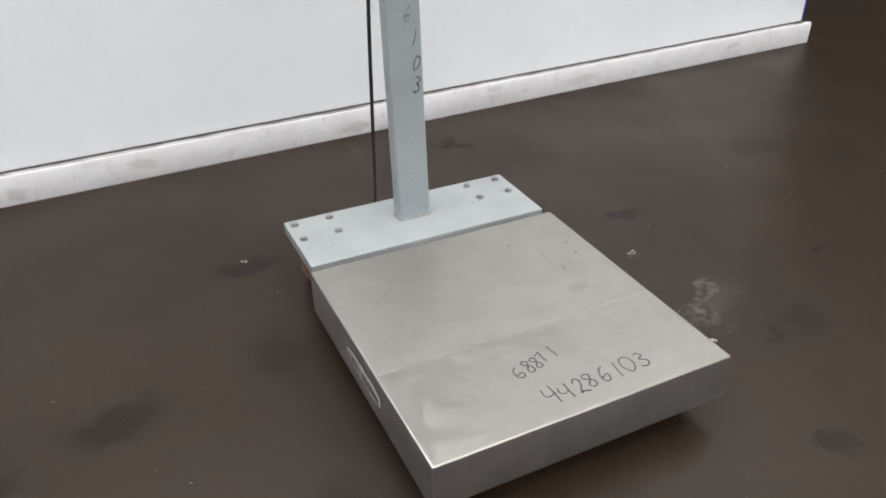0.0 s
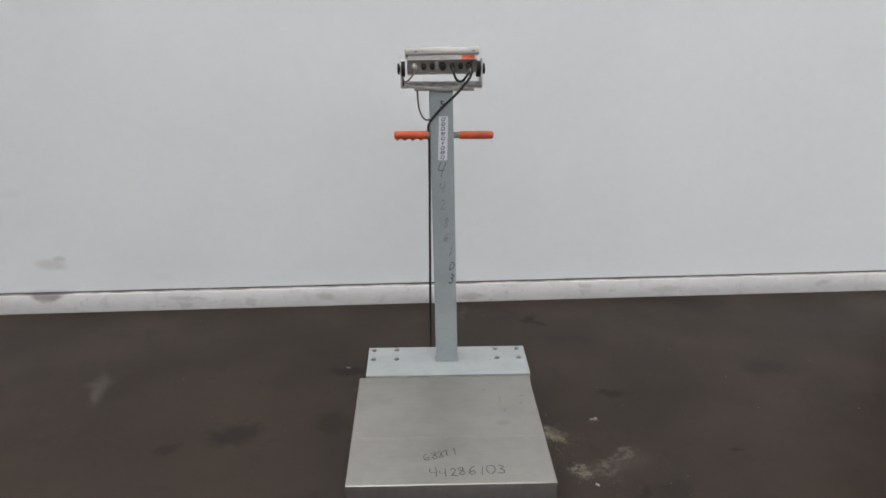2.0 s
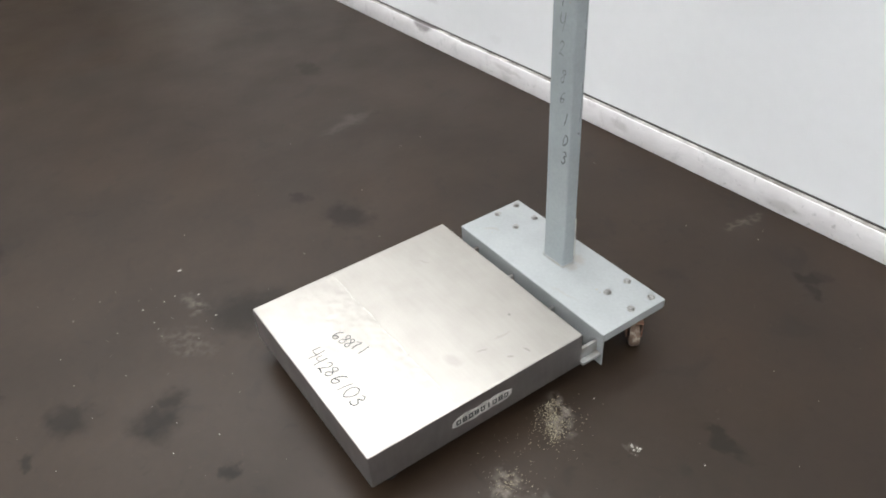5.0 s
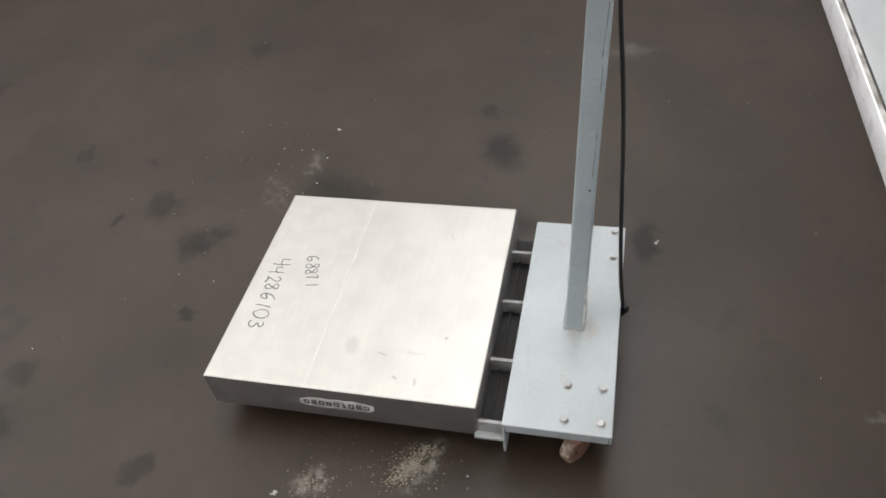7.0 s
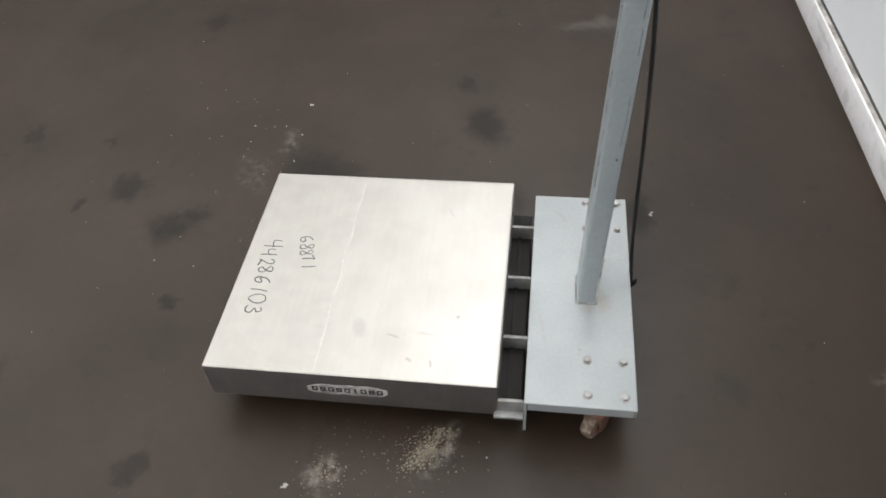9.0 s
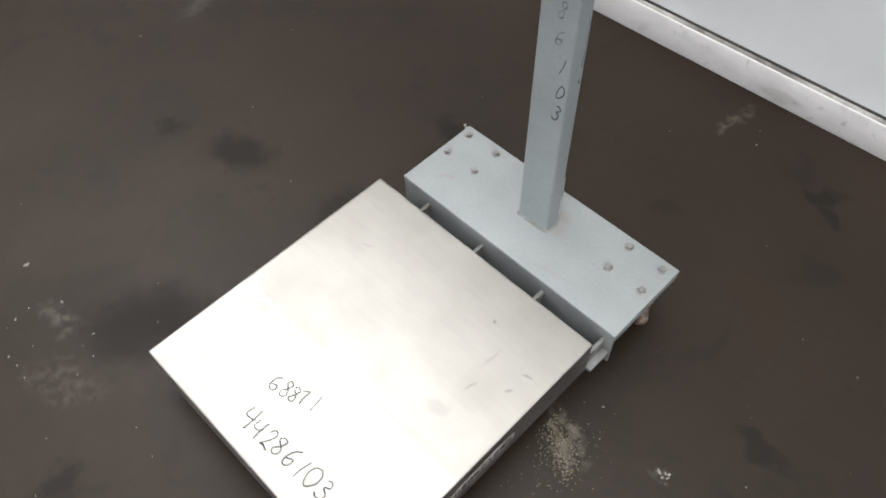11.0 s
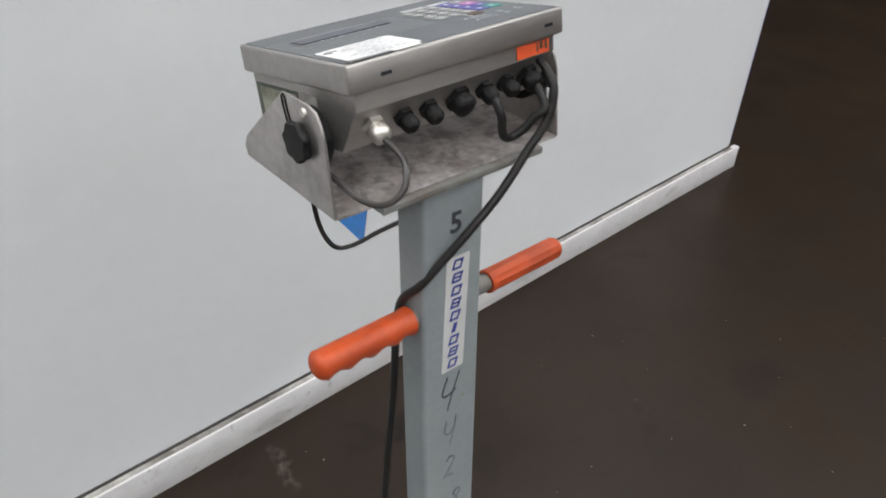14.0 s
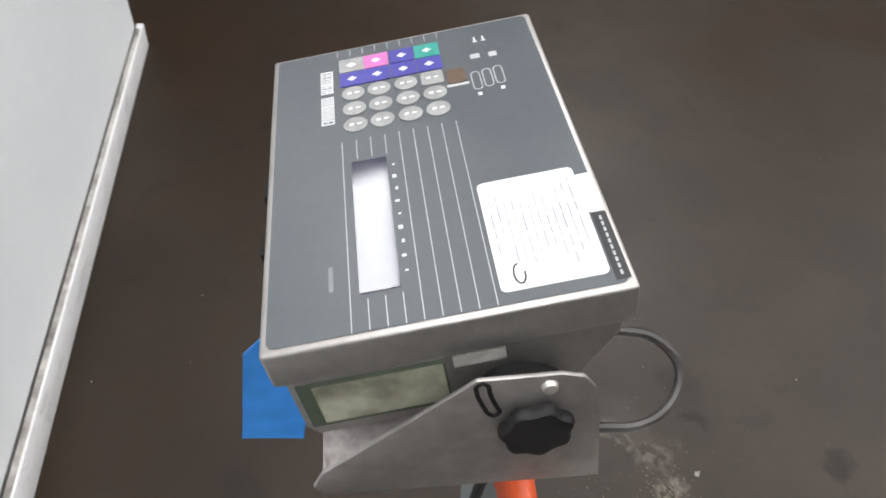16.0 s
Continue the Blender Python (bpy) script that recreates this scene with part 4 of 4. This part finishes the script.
# service label with its tab and black strip
label_ob = flat("service_label", 10, 10.5, 84, 60, STICKER, 0.0004, 0.003, "white service label with grey print")
flat("label_tab", 49, 2.5, 77, 11.2, STICKER, 0.0006, 0.002, "white label tab", label_ob)
black = flat("black_strip", 5.5, 2.6, 48.5, 9.4, STICKER_BLACK, 0.0003, 0.0005, "black printed strip")
rng = random.Random(6)
for k in range(12):
    v, a, stop = 14.5 + 3.75 * k, rng.uniform(16, 34), rng.uniform(58, 80)
    while a < stop:
        b = min(stop, a + rng.uniform(3, 13))
        line = block((a / 1000, v / 1000, LIFT + 0.0004), (b / 1000, (v + rng.uniform(0.5, 0.9)) / 1000, LIFT + 0.0006))
        part("label_line", on_face(line), STICKER_GREY, label_ob, smooth=False)
        a = b + rng.uniform(0.8, 4.5)
logo = bmesh.new()
tube([(0.0135 + 0.0060 * (1 + math.cos(a)), 0.0500 + 0.0026 * math.sin(a), LIFT + 0.0004) for a in [0.6 * k for k in range(9)]], 0.0005, 6, 3, logo)
part("label_mark", on_face(logo), STICKER_BLACK, label_ob, smooth=False)
for k in range(10):
    dot = block(((8 + 3.9 * k) / 1000, 0.0054, LIFT + 0.0003), ((10.6 + 3.9 * k) / 1000, 0.0066, LIFT + 0.0005))
    part("strip_mark", on_face(dot), PRINT_GREY, black, smooth=False)

# rating plate on the body's side, orange sticker on the front band
rim = part("rating_plate", on_face(block((0.0062, 0.092, -0.070), (0.0069, 0.1645, -0.034), 0.0002, 1)), PLATE_GREEN, case, "yellowed rating plate with dark green rim", smooth=False)
part("plate_face", on_face(block((0.0057, 0.093, -0.067), (0.0062, 0.157, -0.037))), PLATE_PAPER, rim, smooth=False)
part("white_sticker", on_face(block((0.0062, 0.062, -0.042), (0.0069, 0.088, -0.034), 0.0001, 1)), WORN_STICKER, case, "small pale sticker", smooth=False)
sticker = part("orange_sticker", on_face(block((0.185, 0.0052, -0.0385), (0.227, 0.0058, -0.0265))), ORANGE_TAPE, case, "orange sticker", smooth=False)
for u, w in ((0.2105, 0.0022), (0.2145, 0.0042), (0.2215, 0.0030)):
    part("sticker_stain", on_face(block((u, 0.0049, -0.0380 + w), (u + w, 0.0052, -0.0272))), BROWN_SMEAR, sticker, smooth=False)


# cable glands along the sloped face
GLAND_AXIS = Vector((0, -0.84, -0.545))


def gland(u, size, mat, label):
    base = FACE @ Vector((u, 0.0205, -0.0575))
    way = (FACE.to_3x3() @ GLAND_AXIS).normalized()
    bm = lathe([(size * 1.12, 0), (size * 1.12, 0.005)], base, way, 6)
    lathe([(size * 0.8, 0.005), (size * 0.8, 0.008)], base, way, 16, bm)
    lathe([(size, 0.008), (size, 0.0140), (size * 0.86, 0.0165), (size * 0.55, 0.0185)], base, way, 24, bm, 8, 0.1)
    return part("cable_gland", bm, mat, case, label), base + way * 0.0185


ends = []
for u, size, mat in ((0.030, 0.0096, NICKEL), (0.061, 0.0085, BLACK_PLASTIC), (0.088, 0.0085, BLACK_PLASTIC), (0.122, 0.0118, BLACK_PLASTIC), (0.154, 0.0085, BLACK_PLASTIC),
                     (0.181, 0.0085, BLACK_PLASTIC), (0.209, 0.0105, BLACK_PLASTIC)):
    ends.append(gland(u, size, mat, "bright nickel cable gland" if mat is NICKEL else "black plastic cable gland")[1])

# cables
e, f = ends[4], ends[6]
part("jumper_cable", tube([e - Vector((0, -0.008, -0.005)), e, (0.0185, -0.0330, 1.1990), (0.0235, -0.0300, 1.1850), (0.0315, -0.0265, 1.1725), (0.0427, -0.0255, 1.1685), (0.0535, -0.0300, 1.1755), (0.0615, -0.0345, 1.1870), (0.0690, -0.0400, 1.1980), f,
                           f - Vector((0, -0.008, -0.005))], 0.0042, 10), CABLE_BLACK, scale, "black cable looped between two glands")
part("power_cable", tube([(0.0835, -0.0080, 1.2360), (0.0830, -0.0260, 1.2260), (0.0815, -0.0370, 1.2130), (0.0765, -0.0410, 1.1930), (0.0660, -0.0410, 1.1740), (0.0520, -0.0400, 1.158), (0.0363, -0.0395, 1.1384), (0.0140, -0.0393, 1.1156), (-0.0145, -0.0360, 1.0890), (-0.0432, -0.0270, 1.0560),
                          (-0.060, -0.018, 1.032), (-0.0655, 0.000, 1.010), (-0.0630, 0.0120, 0.985), (-0.0620, 0.0175, 0.95), (-0.0615, 0.023, 0.85), (-0.0615, 0.036, 0.70), (-0.0615, 0.045, 0.55),
                          (-0.0615, 0.051, 0.40), (-0.0612, 0.060, 0.22), (-0.0605, 0.0690, 0.13), (-0.0615, 0.0730, 0.096), (-0.060, 0.068, 0.082), (-0.052, 0.045, 0.080), (-0.03, 0.02, 0.092)],
                         0.0044, 10), CABLE_BLACK, scale, "black rubber cable down the column")
part("cable_tie", tube([(0.0735, -0.0375, 1.203), (0.0732, -0.0378, 1.209), (0.0735, -0.0375, 1.215)], 0.0012, 5, 4), PRINT_WHITE, scale, "white cable tie tail")
part("cable_grommet", lathe([(0.0065, 0), (0.0100, 0.004), (0.0105, 0.014), (0.0070, 0.020)], (-0.0625, 0.0745, 0.092), (0, 0, 1), 16), BLACK_PLASTIC, scale, "black cable grommet")
e = ends[0]
part("load_cell_cable", tube([e - Vector((0, -0.008, -0.005)), e, (-0.110, -0.0500, 1.2045), (-0.1155, -0.0630, 1.1965), (-0.1225, -0.0685, 1.1870), (-0.1315, -0.0650, 1.1775), (-0.1400, -0.0540, 1.1725),
                              (-0.1475, -0.0370, 1.1755), (-0.1500, -0.0150, 1.1810), (-0.1500, 0.0020, 1.1780), (-0.147, 0.020, 1.150)], 0.0029, 8), THIN_CABLE, scale, "thin grey-black cable loop")
part("column_lead", tube([(-0.102, 0.109, 1.1465), (-0.101, 0.109, 1.100), (-0.096, 0.106, 1.054), (-0.080, 0.105, 1.021), (-0.061, 0.098, 1.018), (-0.042, 0.072, 1.043), (-0.032, 0.040, 1.070), (-0.027, 0.017, 1.084)], 0.0027, 8),
     THIN_CABLE, scale, "thin cable into the column's back")

# blue tag that hangs behind the bracket
tag = bmesh.new()
corners = [(-0.004, 0.1250, 1.1485), (-0.002, 0.187, 1.074), (-0.008, 0.200, 0.976), (-0.008, 0.152, 0.970)]
grid = []
for i in range(9):
    s = i / 8
    a, b = Vector(corners[0]).lerp(Vector(corners[3]), s), Vector(corners[1]).lerp(Vector(corners[2]), s)
    grid.append([a.lerp(b, k / 4) + Vector((0.003 * math.sin(3 * s) * math.sin(k * 0.8), 0, 0)) for k in range(5)])
front = [[tag.verts.new(p) for p in row] for row in grid]
back = [[tag.verts.new(p - Vector((0.0012, 0, 0))) for p in row] for row in grid]
for i in range(8):
    for k in range(4):
        tag.faces.new((front[i][k], front[i][k + 1], front[i + 1][k + 1], front[i + 1][k]))
        tag.faces.new((back[i][k], back[i + 1][k], back[i + 1][k + 1], back[i][k + 1]))
rim_f = [row[0] for row in front] + front[8][1:] + [row[4] for row in front[:8][::-1]] + front[0][1:4][::-1]
rim_b = [row[0] for row in back] + back[8][1:] + [row[4] for row in back[:8][::-1]] + back[0][1:4][::-1]
for k in range(len(rim_f)):
    j = (k + 1) % len(rim_f)
    tag.faces.new((rim_f[k], rim_f[j], rim_b[j], rim_b[k]))
bmesh.ops.recalc_face_normals(tag, faces=tag.faces)
tagged(part("blue_tag", tag, BLUE_TAG), "bright blue plastic tag hanging behind the scale's bracket", "tag")

# ---- small things on the floor ----
scrap = part("cardboard_scrap", block((-0.11, -0.07, 0.0005), (0.11, 0.07, 0.004), 0.001, 1, pose(3.19, 0.08, 0, 0, 0, -58)), CARDBOARD)
tagged(scrap, "flat tan cardboard scrap lying on the concrete floor", "cardboard")


def grains(name, spots, mat, label, seed):
    """Loose grit: many tiny uneven grains scattered round the given spots (x, y, spread_x, spread_y, count, size)."""
    rng = random.Random(seed)
    verts, faces = [], []
    for x, y, sx, sy, count, size in spots:
        for _ in range(count):
            px, py = x + rng.gauss(0, sx), y + rng.gauss(0, sy)
            if PX0 - 0.004 < px < PX1 + 0.004 and PY0 - 0.004 < py < 0.08:
                continue
            r = size * rng.uniform(0.4, 1.5)
            n = len(verts)
            a = rng.uniform(0, 6.3)
            for k in range(4):
                q = r * rng.uniform(0.6, 1.2)
                verts.append((px + q * math.cos(a + 1.57 * k), py + q * math.sin(a + 1.57 * k), 0.0002))
            verts.append((px + rng.uniform(-0.3, 0.3) * r, py + rng.uniform(-0.3, 0.3) * r, r * rng.uniform(0.5, 1.0)))
            for k in range(4):
                faces.append((n + k, n + (k + 1) % 4, n + 4))
            faces.append((n + 3, n + 2, n + 1, n))
    data = bpy.data.meshes.new(name)
    data.from_pydata(verts, [], faces)
    data.materials.append(mat)
    return tagged(new(name, data), label, "grit", kind="stuff")


grains("grit", [(0.385 - 0.0115 * k, -0.372 + 0.0065 * k, 0.010, 0.016, 55, 0.0018) for k in range(9)] + [(0.345, -0.345, 0.030, 0.036, 200, 0.0013), (0.415, -0.545, 0.014, 0.018, 90, 0.0016),
                 (0.43, -0.55, 0.035, 0.035, 60, 0.0013), (0.36, -0.42, 0.05, 0.08, 80, 0.0013), (0.5, -0.5, 0.25, 0.25, 70, 0.0011)], GRIT,
       "pale yellowish grit spilled beside the steel platform", 2)
grains("floor_specks", [(0.52, -0.253, 0.007, 0.005, 14, 0.003), (-0.825, -0.876, 0.002, 0.002, 3, 0.004), (-0.4, 0.15, 0.01, 0.01, 2, 0.004), (0.0, -0.6, 1.1, 0.8, 70, 0.0017), (0.6, 0.1, 0.5, 0.5, 16, 0.0017),
                        (-0.5, -1.2, 0.3, 0.2, 22, 0.0018), (-0.62, -1.02, 0.10, 0.08, 16, 0.0024), (0.45, -0.62, 0.004, 0.004, 6, 0.004)], CHIP, "small white chips scattered over the concrete floor", 3)
